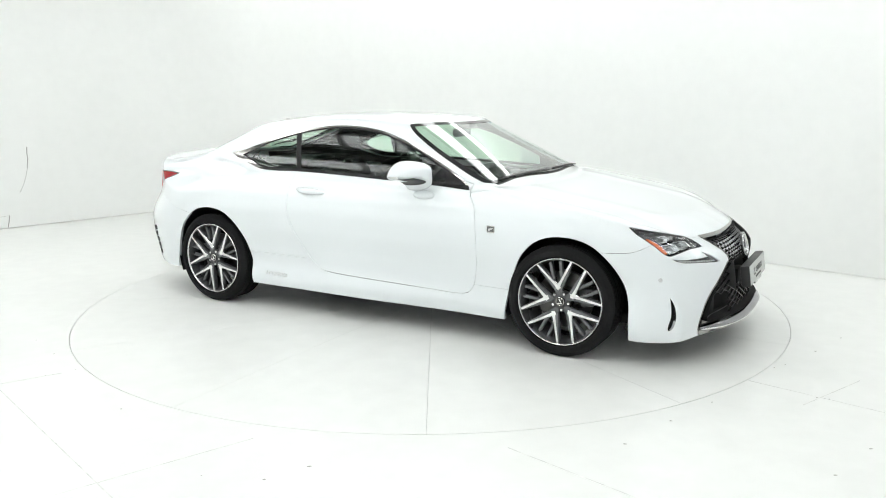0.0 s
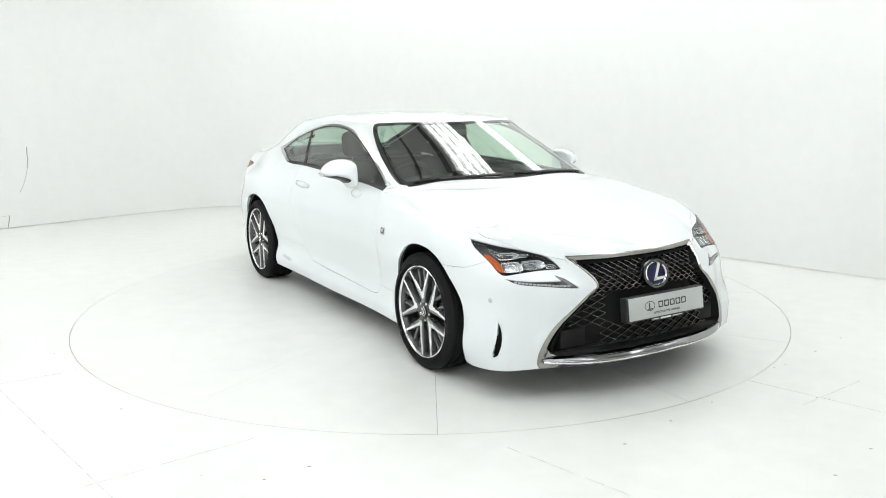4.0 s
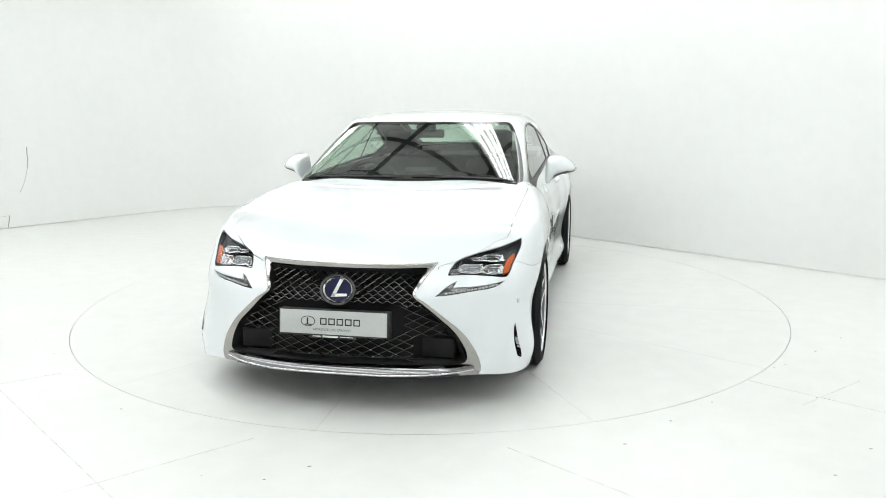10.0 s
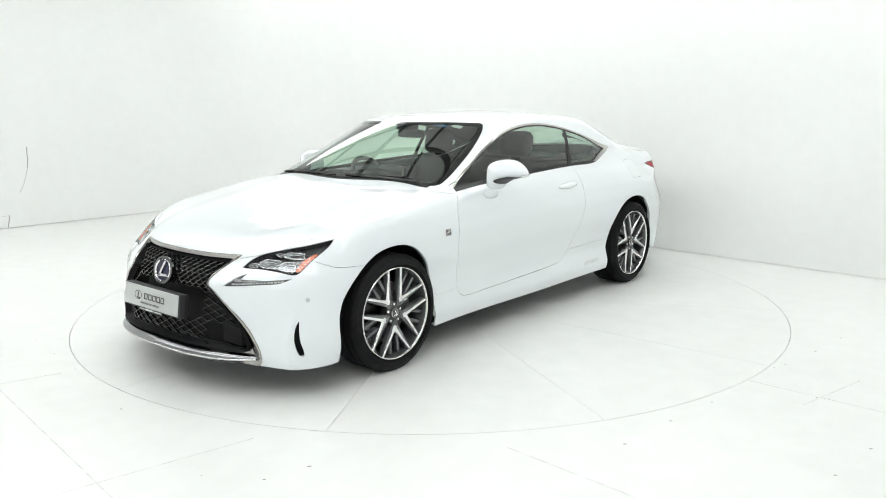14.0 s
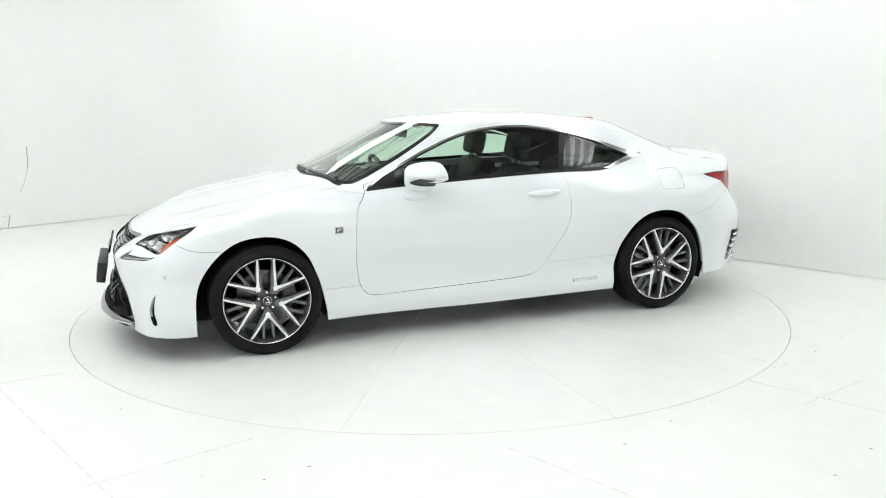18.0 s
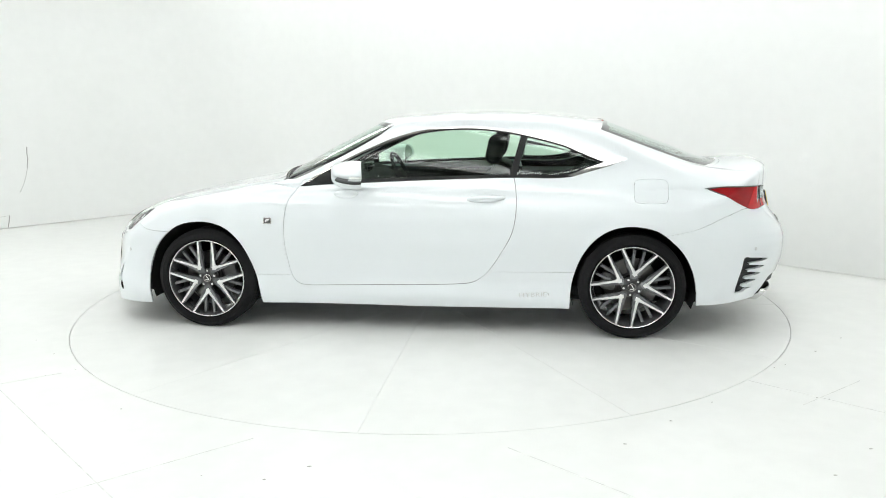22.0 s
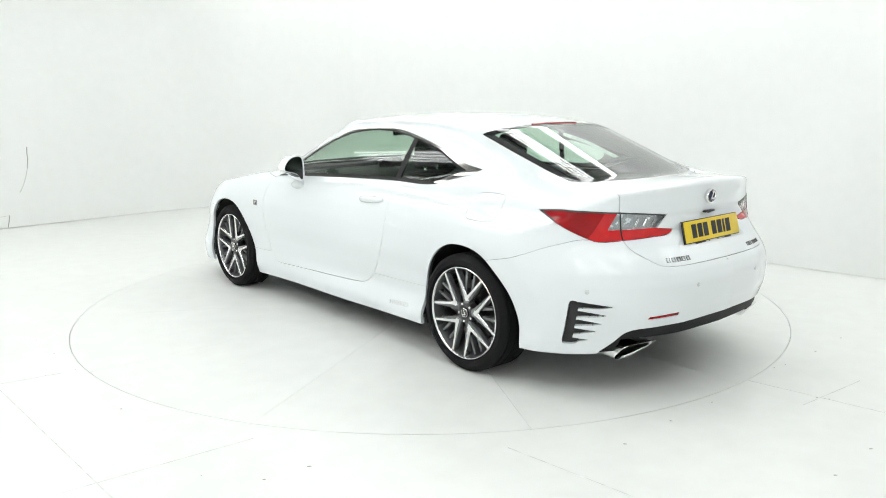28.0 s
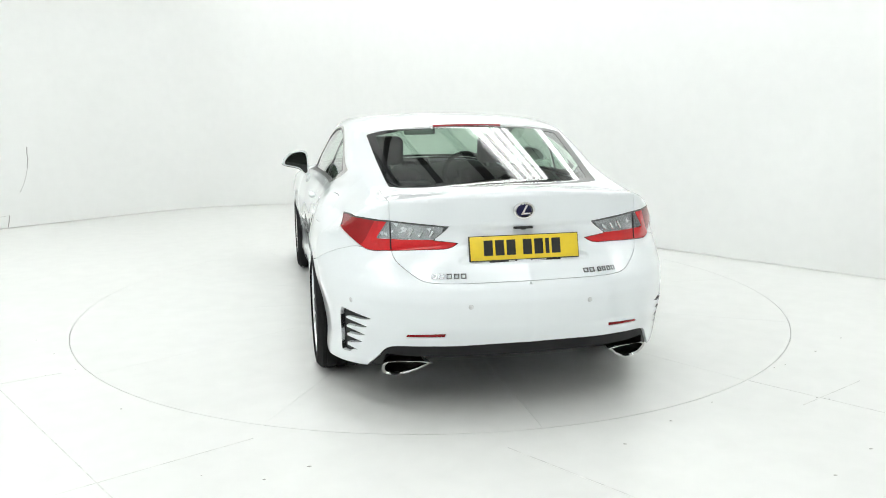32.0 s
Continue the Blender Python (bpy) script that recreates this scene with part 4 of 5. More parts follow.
VENT_BLACK = mat("vent_black_plastic", (.02, .02, .021), .5, vary=.15)
LAMP_BLACK = mat("lamp_housing_black", (.05, .05, .053), .25, coat=.3, vary=.15)
LAMP_GREY = mat("lamp_reflector_grey", (.50, .51, .52), .22, metal=.9, vary=.1, vary_size=30)
LAMP_DARK = mat("smoked_lamp_plastic", (.07, .07, .075), .18, metal=.4, coat=.8, vary=.1)
LED_WHITE = mat("led_diffuser", (.42, .43, .43), .35, vary=.05, vary_size=40)
ORANGE_RING = smooth_ring([(-.770, .638), (-.744, .640), (-.70, .679), (-.660, .710), (-.672, .718), (-.719, .695), (-.755, .664)], 3, (0, 4))
orange = clipped(*lamp, on_front_corner(ORANGE_RING)(lamp[0]))
for side, name in ((1, "left"), (-1, "right")):
    lens = panel("headlamp", lamp, LENS, car, "clear headlamp with dark housing and orange strip", side=side, depth=0)
    recess("housing", lamp, LAMP_BLACK, .05, lens, side)
    panel("indicator_strip", orange, ORANGE_LENS, lens, "orange indicator strip", side=side, depth=.012, lift=-.007)
    # three angular light units, each a bright frame round a dark glass
    for y0, z0, w, h, lean in ((.700, .712, .115, .040, .22), (.715, .664, .110, .054, .10), (.605, .672, .125, .056, .2), (.535, .664, .05, .026, .3), (.62, .712, .06, .022, .25)):
        x0 = along_x(y0, z0)
        m = facing((x0, side * y0, z0)) @ Matrix.Translation((0, 0, -.024))
        f = side * lean
        shear = Matrix(((1, f * 1.6, 0, 0), (-f * .35, 1, 0, 0), (0, 0, 1, 0), (0, 0, 0, 1)))
        outline = [(-.5, -.30), (-.38, .5), (.34, .5), (.5, .16), (.5, -.34), (.12, -.5), (-.2, -.5)]
        loops = [[shear @ Vector((-side * px * w * k, py * h * k, dz)) for px, py in outline] for k, dz in ((1, .006), (.56, .0))]
        v, fc = tube(loops[0], .0028, 8, closed=True)
        frame_ring = piece("light_unit", v, fc, CHROME, lens, "bright angular frame of a light unit", place=m, crease=60)
        v, fc = tube(loops[1], .0018, 8, closed=True)
        piece("inner_frame", v, fc, CHROME, frame_ring, crease=60)
        cup = loops[0] + [shear @ Vector((-side * px * w * .5, py * h * .5, -.014)) for px, py in outline]
        n7 = len(outline)
        fc = [(i, (i + 1) % n7, n7 + (i + 1) % n7, n7 + i) for i in range(n7)] + [tuple(range(n7, 2 * n7))]
        piece("reflector", cup, fc, LAMP_GREY, frame_ring, smooth=False)
    # daytime lamp: dark fin with a row of pale segments
    fin = panel("running_lamp", drl, LAMP_DARK, car, "dark running lamp with a pale segmented strip", side=side, depth=.02, lift=-.006)
    for k in range(15):
        s = -1.085 + .0182 * k
        z = .5735 + .0105 * (k / 14) + .009 * (k / 14) ** 2
        a = .50 + .018 * k
        for _ in range(12):
            x = along_x(a, z)
            a += (s - (-.684 * x + .73 * a)) * .75
        m = facing((x, side * a, z)) @ pose(0, 0, 0, 0, 0, side * 5)
        blocks("segment", [((-.0075, -.0045, -.012), (.0075, .0045, -.002))], LED_WHITE, fin, m, .001)
    recess("bumper_slot", fog, MATT, .03, car, side, "black upright slot in the bumper")
    recess("bumper_vent", vents, VENT_BLACK, .022, car, side, "black comb-shaped bumper vent with five blades")

# grille: back plate, lattice, frame, lip
grille = recess("grille", grille_hole, MATT, .12, car, 0, "black spindle-shaped mesh grille in a chrome frame")
MESH = mat("grille_mesh_gloss", (.16, .16, .165), .18, metal=.9, coat=.5, vary=.1)
MESH_LOW = mat("grille_mesh_black", (.045, .045, .047), .25, metal=.6, coat=.4, vary=.1)
NOSE_X = {}


def nose_x(a, z):
    k = (round(a, 2), round(z, 2))
    if k not in NOSE_X:
        NOSE_X[k] = along_x(abs(a), z)
    return NOSE_X[k]


def lattice(z0, z1, pitch, amp, half_wave, tall, sink, deep, wide=.62):
    """Waved bars, row over row, that meet in diamonds."""
    verts, faces = [], []
    rows = int((z1 - z0) / pitch) + 1
    for r in range(rows):
        zc = z0 + r * pitch
        n = int(wide / half_wave)
        prev = None
        for i in range(-n, n + 1):
            y = i * half_wave
            z = zc + (amp if (i + r) % 2 else -amp)
            inside = inside_of(OPEN_RING, np.array([abs(y)]), np.array([z]))[0]
            if inside > -.004 or (abs(y) < .285 and .385 < z < .51) or (abs(y) > .375 and z < .36):
                prev = None
                continue
            x = nose_x(y, z) - sink
            b = len(verts)
            verts += [(x, y, z - tall / 2), (x, y, z + tall / 2), (x - deep, y, z + tall / 2), (x - deep, y, z - tall / 2)]
            if prev is not None:
                faces += [(prev + k, prev + (k + 1) % 4, b + (k + 1) % 4, b + k) for k in range(4)]
            prev = b
    return verts, faces


v, f = lattice(.516, .668, .0165, .0062, .0235, .0036, .034, .022)
tagged(piece("mesh", v, f, MESH, grille, "glossy dark diamond mesh", crease=30), kind="stuff")
v, f = lattice(.240, .515, .0195, .0088, .040, .0030, .030, .012, .60)
tagged(piece("lower_mesh", v, f, MESH_LOW, grille, "dull black diamond mesh", crease=30), kind="stuff")
FRAME_METAL = mat("frame_chrome", (.40, .39, .375), .16, metal=1, vary=.04)
low_edge = lambda p: .232 - .075 * np.clip((p[:, 1] - .50) / .1, 0, 1)
frame_up = clipped(*frame_got, low_edge(frame_got[0]) - frame_got[0][:, 2])
fp_, ft_ = both_halves(*frame_up)
sunk = fp_ + .003 * grad(*fp_.T)
sunk[:, 0] -= np.interp(fp_[:, 2], (.60, .66), (.55, 1.15)) * np.clip(-on_front(FRAME_RING)(np.abs(fp_)) - .003, 0, .05)
piece("grille_frame", sunk, ft_, FRAME_METAL, grille, "satin chrome grille frame", crease=45)
for s in (1, -1):
    blocks("duct", [((2.05, .385 if s > 0 else -.545, .252), (2.12, .545 if s > 0 else -.385, .348))], MATT, grille, bevel=.006)
# the lip: a swept blade under the opening
verts, faces = [], []
SECTION = ((-.075, .246), (.004, .238), (.022, .228), (.030, .214), (.026, .203), (.0, .196), (-.09, .178))
n = 48
for i in range(n + 1):
    a = -.635 + 1.27 * i / n
    k = abs(a) / .635
    nx = float(NOSE(np.array([abs(a)]))[0])
    drop = .012 * k ** 2
    for dx, z in SECTION:
        zm = .214 + (z - .214) * (1 - .6 * k ** 5)
        verts.append((nx + dx * (1 - .6 * k ** 5) - .004 - .012 * k ** 6, a, zm - drop))
m = len(SECTION)
for i in range(n):
    for j in range(m - 1):
        faces.append((i * m + j, i * m + j + 1, (i + 1) * m + j + 1, (i + 1) * m + j))
faces += [tuple(range(m))[::-1], tuple(range(n * m, n * m + m))]
piece("lip", verts, faces, SMOKE, grille, "smoked silver lower lip", crease=38)
v, f = tube([verts[i * m + 4] for i in range(n + 1)], .005, 8)
piece("lip_edge", v, f, CHROME, grille, "bright lip edge", crease=60)
shelf = []
for i in range(n + 1):
    q = verts[i * m]
    e = verts[i * m + 1]
    shelf += [(q[0] - .02, q[1], q[2] + .006), (e[0] - .006, e[1], e[2] + .004)]
piece("lip_shelf", shelf, [(2 * i, 2 * i + 1, 2 * i + 3, 2 * i + 2) for i in range(n)], GREY_PLASTIC, grille, crease=38)
corner = clipped(*frame_got, frame_got[0][:, 2] - low_edge(frame_got[0]))
panel("chin", corner, GREY_PLASTIC, grille, "dark grey chin panel", depth=.02)


def emblem(parent, place, w, h, name="emblem", rim=GLOSS_BLACK):
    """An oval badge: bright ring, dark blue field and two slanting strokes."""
    def oval(rw, rh, z):
        return [(rw * math.cos(2 * math.pi * i / 40), rh * math.sin(2 * math.pi * i / 40), z) for i in range(40)]
    g = w / .178
    rings = [oval(w / 2, h / 2, 0), oval(w / 2, h / 2, .012), oval(w / 2 - .012 * g, h / 2 - .010 * g, .014), oval(w / 2 - .016 * g, h / 2 - .014 * g, .008)]
    verts = [v for r in rings for v in r]
    faces = [(j * 40 + i, j * 40 + (i + 1) % 40, (j + 1) * 40 + (i + 1) % 40, (j + 1) * 40 + i) for j in range(3) for i in range(40)]
    ring = piece(name, verts, faces, rim, parent, "oval badge, bright ring on dark blue", place=place, crease=40)
    e = oval(w / 2 - .015 * g, h / 2 - .013 * g, .010)
    piece("field", e, [tuple(range(40))], BLUE, ring, smooth=False)
    rings = [oval(w / 2 - .012 * g, h / 2 - .012 * g, .010), oval(w / 2 - .018 * g, h / 2 - .016 * g, .0165), oval(w / 2 - .024 * g, h / 2 - .021 * g, .010)]
    verts = [v for r in rings for v in r]
    faces = [(j * 40 + i, j * 40 + (i + 1) % 40, (j + 1) * 40 + (i + 1) % 40, (j + 1) * 40 + i) for j in range(2) for i in range(40)]
    piece("inner_ring", verts, faces, CHROME, ring, crease=50)
    bm = bmesh.new()
    sx, sy = w / .18, h / .145
    for pts in (((-.030, -.034), (-.012, -.034), (.030, .046), (.012, .050)), ((-.030, -.036), (.052, -.030), (.050, -.018), (-.024, -.020))):
        low = [bm.verts.new((x * sx, y * sy, .0105)) for x, y in pts]
        top = [bm.verts.new((x * sx * .97, y * sy * .97, .0185)) for x, y in pts]
        bm.faces.new(top)
        for i in range(4):
            bm.faces.new((low[i], low[(i + 1) % 4], top[(i + 1) % 4], top[i]))
    part("strokes", bm, CHROME, ring)
    return ring


FRONT_FACE = Matrix(((0, 0, 1, 0), (1, 0, 0, 0), (0, 1, 0, 0), (0, 0, 0, 1)))
BACK_FACE = Matrix(((0, 0, -1, 0), (-1, 0, 0, 0), (0, 1, 0, 0), (0, 0, 0, 1)))
emblem(grille, Matrix.Translation((2.200, 0, .588)) @ FRONT_FACE @ pose(0, 0, 0, -14), .178, .15)

# front plate on its holder
tilt = pose(0, 0, 0, -8)
fp = Matrix.Translation((2.290, 0, .449)) @ FRONT_FACE @ tilt
plate = blocks("front_plate", [((-.262, -.056, 0), (.262, .056, .004))], PLATE, car, fp, .0015, "pale grey show plate with dark letters")
blocks("holder", [((-.272, -.064, -.05), (.272, .060, -.0005))], BLACK, plate, bevel=.005)
blocks("strip", [((-.115, -.0735, -.01), (.115, -.058, .001))], GLOSS_BLACK, plate)
z0 = .0042
x = -.062
for w in (.036, .036, .036, .037, .036):
    t, e = .0055, x + w - .004
    blocks("name_bar", [((x, -.011, z0), (x + t, .021, z0 + .001)), ((e - t, -.011, z0), (e, .021, z0 + .001)), ((x + t, -.011, z0), (e - t, -.0055, z0 + .001)), ((x + t, .0155, z0), (e - t, .021, z0 + .001))], INK, plate)
    x += w + .0045
verts, faces = [], []
for i in range(32):
    w = 2 * math.pi * i / 32
    for rw, rh in ((.036, .0245), (.032, .021)):
        verts.append((-.122 + rw * math.cos(w), .004 + rh * math.sin(w), z0 + .0006))
faces = [(2 * i, 2 * ((i + 1) % 32), 2 * ((i + 1) % 32) + 1, 2 * i + 1) for i in range(32)]
piece("name_ring", verts, faces, INK, plate, smooth=False)
blocks("name_stroke", [((-.128, -.014, z0), (-.121, .02, z0 + .001)), ((-.138, -.014, z0), (-.104, -.009, z0 + .001))], INK, plate)
lettering("APPROVED PRE OWNED", .0165, GREY_INK, plate, pose(-.005, -.034, z0 + .0004), "small_lettering", width=.185)
for lo, hi in (((-.10, -.068, .001), (-.06, -.064, .0016)), ((-.05, -.070, .001), (.025, -.062, .0016)), ((.035, -.068, .001), (.10, -.064, .0016))):
    blocks("strip_bar", [(lo, hi)], WHITE_STICKER, plate)

# tail lamps: red outer part, clear inner part with bright trims
TAIL_F = on_back_corner(TAIL_RING)
CLEAR_BACK = mat("tail_reflector_grey", (.66, .67, .68), .25, metal=.6, vary=.2, vary_size=25, fine=.2, fine_size=120)
t_all = Shell(False)
t_all.p, t_all.t = tail
lip = t_all.take(lambda p: np.maximum(np.maximum(-.006 - TAIL_F(p), .885 - p[:, 2]), back_s(p) - 1.355), fine=2, band=.012)
inner_edge = lambda p: back_s(p) - 1.062 - .6 * (p[:, 2] - .846)
low_bar = t_all.take(lambda p: np.minimum(np.maximum(p[:, 2] - .846, .965 + .9 * (p[:, 2] - .80) - back_s(p)), np.maximum(inner_edge(p), -inner_edge(p) - .06)), fine=2, band=.012)
clear = t_all.take(lambda p: 1.062 + .6 * (p[:, 2] - .846) - back_s(p), fine=1, band=.012)
for side in (1, -1):
    red = panel("tail_lamp", (t_all.p, t_all.t), RED_LENS, car, "red tail lamp with a clear inner section", side=side, depth=.02, lift=-.001)
    c = panel("clear_lens", clear, LENS, red, "clear reversing lens", side=side, depth=0, lift=-.0015)
    recess("reflector", clear, CLEAR_BACK, .03, red, side)
    for a0, z0, z1 in ((.655, .862, .905), (.52, .857, .893), (.475, .857, .888), (.43, .858, .882)):
        x0, x1 = along_x(a0, z0, -2.6, .01), along_x(a0 - .02, z1, -2.6, .01)
        v, f = tube([(x0 + .016, side * a0, z0), (x1 + .016, side * (a0 - .02), z1)], .007, 8)
        piece("rib", v, f, CHROME, red, crease=60)
    panel("upper_trim", lip, GREY_PLASTIC, red, "dark grey upper trim", side=side, depth=.003, lift=.0005)
    panel("light_bar", low_bar, RED_BRIGHT, red, "bright red light bar bent round the clear lens", side=side, depth=.01, lift=.001)
    pts = []
    for z in np.linspace(.80, .922, 9):
        a = .60
        x = along_x(a, float(z), -2.6, .01)
        pts.append((x - .0015, side * a, float(z)))
    v, f = tube(pts, .0035, 6)
    piece("seam", v, f, MATT, red)
    panel("rear_reflector", refl, RED_DEEP, car, "red bumper reflector", side=side, depth=.008, lift=-.002)

# valance, exhausts
VALANCE_BLACK = mat("valance_black", (.010, .010, .011), .55, bump=.1, bump_size=500, vary=.15, spec=.25)
panel("rear_valance", valance, VALANCE_BLACK, car, "black rear valance", depth=.06, lift=-.010)
for side in (1, -1):
    verts, faces = [], []
    rim = [(.655, .262), (.648, .228), (.615, .208), (.56, .212), (.50, .240), (.440, .288), (.47, .297), (.56, .300), (.625, .296), (.648, .285)]
    ring = smooth_ring(rim, 4, (5,))
    c = ring.mean(0)
    rows = ((.10, .90), (.02, 1.0), (.004, 1.035), (0, 1.0), (.006, .87), (.03, .84), (.16, .80))
    n = len(ring)
    at_rim = lambda a, z: -2.285 + .20 * (a - .44) + .9 * (.295 - z)
    for dx, k in rows:
        for a, z in ring:
            verts.append((at_rim(a, z) + dx, side * (c[0] + (a - c[0]) * k), c[1] + (z - c[1]) * k - .008))
    for j in range(len(rows) - 1):
        for i in range(n):
            l = (i + 1) % n
            q = (j * n + i, j * n + l, (j + 1) * n + l, (j + 1) * n + i)
            faces.append(q if side > 0 else q[::-1])
    tip = piece("exhaust_tip", verts[:6 * n], [q for q in faces if max(q) < 6 * n], CHROME, car, "chrome trapezoid exhaust tip", crease=40)
    piece("bore", verts[5 * n:], [tuple(i - 5 * n for i in q) for q in faces if min(q) >= 5 * n] + [tuple(range(n, 2 * n))], MATT, tip, "matt black bore")
# dark panel under the tail, between the exhausts
verts, faces, n = [], [], 24
PROFILE = ((-2.24, .335), (-2.262, .318), (-2.225, .288), (-2.05, .240), (-1.84, .205))
for i in range(n + 1):
    a = -.43 + .86 * i / n
    k = ease(np.array([(abs(a) - .30) / .13]))[0]
    for j, (x, z) in enumerate(PROFILE):
        verts.append((x + .03 * k, a, z + .045 * k * (j > 1)))
m = len(PROFILE)
faces = [(i * m + j, (i + 1) * m + j, (i + 1) * m + j + 1, i * m + j + 1) for i in range(n) for j in range(m - 1)]
piece("diffuser", verts, faces, GREY_PLASTIC, car, "dark grey panel under the tail", crease=40)

# boot: plate recess, plate, badges, brake light
rp = Matrix.Translation((-2.294, 0, .806)) @ BACK_FACE @ pose(0, 0, 0, -14)
yellow = blocks("rear_plate", [((-.258, -.054, 0), (.258, .054, .004))], YELLOW, car, rp, .0015, "yellow number plate with dark bars")
blocks("holder", [((-.17, -.066, -.012), (.17, -.053, .002)), ((-.262, -.058, -.012), (.262, .058, -.0005))], BLACK, yellow, bevel=.002)
x = -.195
for k in range(8):
    if k == 3:
        x += .024
        continue
    w = .042 if k != 6 else .018
    blocks("number_bar", [((x, -.034, .0042), (x + w, .036, .0052))], INK, yellow)
    x += w + .012
for lo, hi in (((-.08, -.0625, .002), (-.05, -.0585, .0026)), ((-.04, -.063, .002), (.025, -.0575, .0026)), ((.032, -.0625, .002), (.10, -.0585, .0026))):
    blocks("strip_bar", [(lo, hi)], WHITE_STICKER, yellow)
bx = along_x(.0, .902, -2.6, .01)
blocks("camera_pod", [((-.045, -.018, -.01), (.045, -.008, .012)), ((-.012, -.022, -.01), (.012, -.012, .010))], BLACK, boot, Matrix.Translation((bx, 0, .905)) @ BACK_FACE, .003)
ex = along_x(0., .972, -2.6, .01)
emblem(boot, facing((ex, 0, .972)), .10, .077, rim=CHROME)


def badge_bars(y0, y1, z, cells, tall):
    """Small raised chrome bars in place of a name."""
    for k in range(cells):
        a = y0 + (y1 - y0) * (k + .5) / cells
        x = along_x(abs(a), z, -2.6, .01)
        w, t = abs(y1 - y0) / cells * .36, tall / 2
        blocks("name_bar", [((-w, -t, -.001), (-w + .004, t, .003)), ((w - .004, -t, -.001), (w, t, .003)), ((-w, -t, -.001), (w, -t + .004, .003)), ((-w, t - .004, -.001), (w, t, .003))],
               SMOKE, boot, facing((x, a, z)) @ Matrix.Translation((0, 0, .003)))


badge_bars(.445, .285, .694, 5, .024)
badge_bars(-.262, -.325, .692, 2, .022)
badge_bars(-.335, -.435, .692, 4, .022)
bm_pts = []
for y in np.linspace(-.2, .2, 11):
    q = settle(np.array([[-1.205 + .02 * (y / .6) ** 2, y, 1.32]]))[0]
    bm_pts.append(tuple(q + np.array([-.004, 0, -.003])))
v, f = tube(bm_pts, .009, 8)
piece("brake_light", v, f, RED_DEEP, car, "slim red brake light above the rear window", crease=40)

# parking sensors
SENSOR = mat("white_sensor", (.66, .67, .68), .35, vary=.05)
for a, z, front in ((.281, .566, False), (-.281, .566, False), (.784, .559, False), (-.784, .559, False), (.826, .499, True), (-.826, .499, True)):
    x = along_x(abs(a), z, 2.6 if front else -2.6, -.01 if front else .01)
    v, f = spun([(.0002, .0015), (.0085, .0012), (.0095, 0)], 20)
    ring = piece("parking_sensor", [(p, r, q) for p, q, r in v], f, SENSOR, car, place=facing((x, a, z)), crease=50)
    v, f = spun([(.0095, .0005), (.0112, .0004), (.0115, -.001)], 20)
    piece("sensor_ring", [(p, r, q) for p, q, r in v], f, SHUT, ring, crease=50)

# side badges and lettering
for s in (1, -1):
    x, z = .931, .716
    y = along_y(x, z)
    m = facing((x, s * y, z))
    sq = blocks("wing_badge", [((-.026, -.020, 0), (.026, .020, .003))], SATIN, car, m, .002, "small square silver badge")
    blocks("field", [((-.021, -.015, .003), (.021, .015, .0036))], GREY_INK, sq)
    blocks("strokes", [((-.014, -.008, .0036), (-.004, .010, .0046)), ((-.014, .004, .0036), (.016, .010, .0046)), ((-.004, -.003, .0036), (.010, .002, .0046))], CHROME, sq)
    y = along_y(-.767, .262)
    m = facing((-.767, s * y, .262))
    lettering("HYBRID", .036, ALLOY, car, m @ pose(0, 0, .001, 0, 0, 3 * s), "sill_lettering", width=.185)

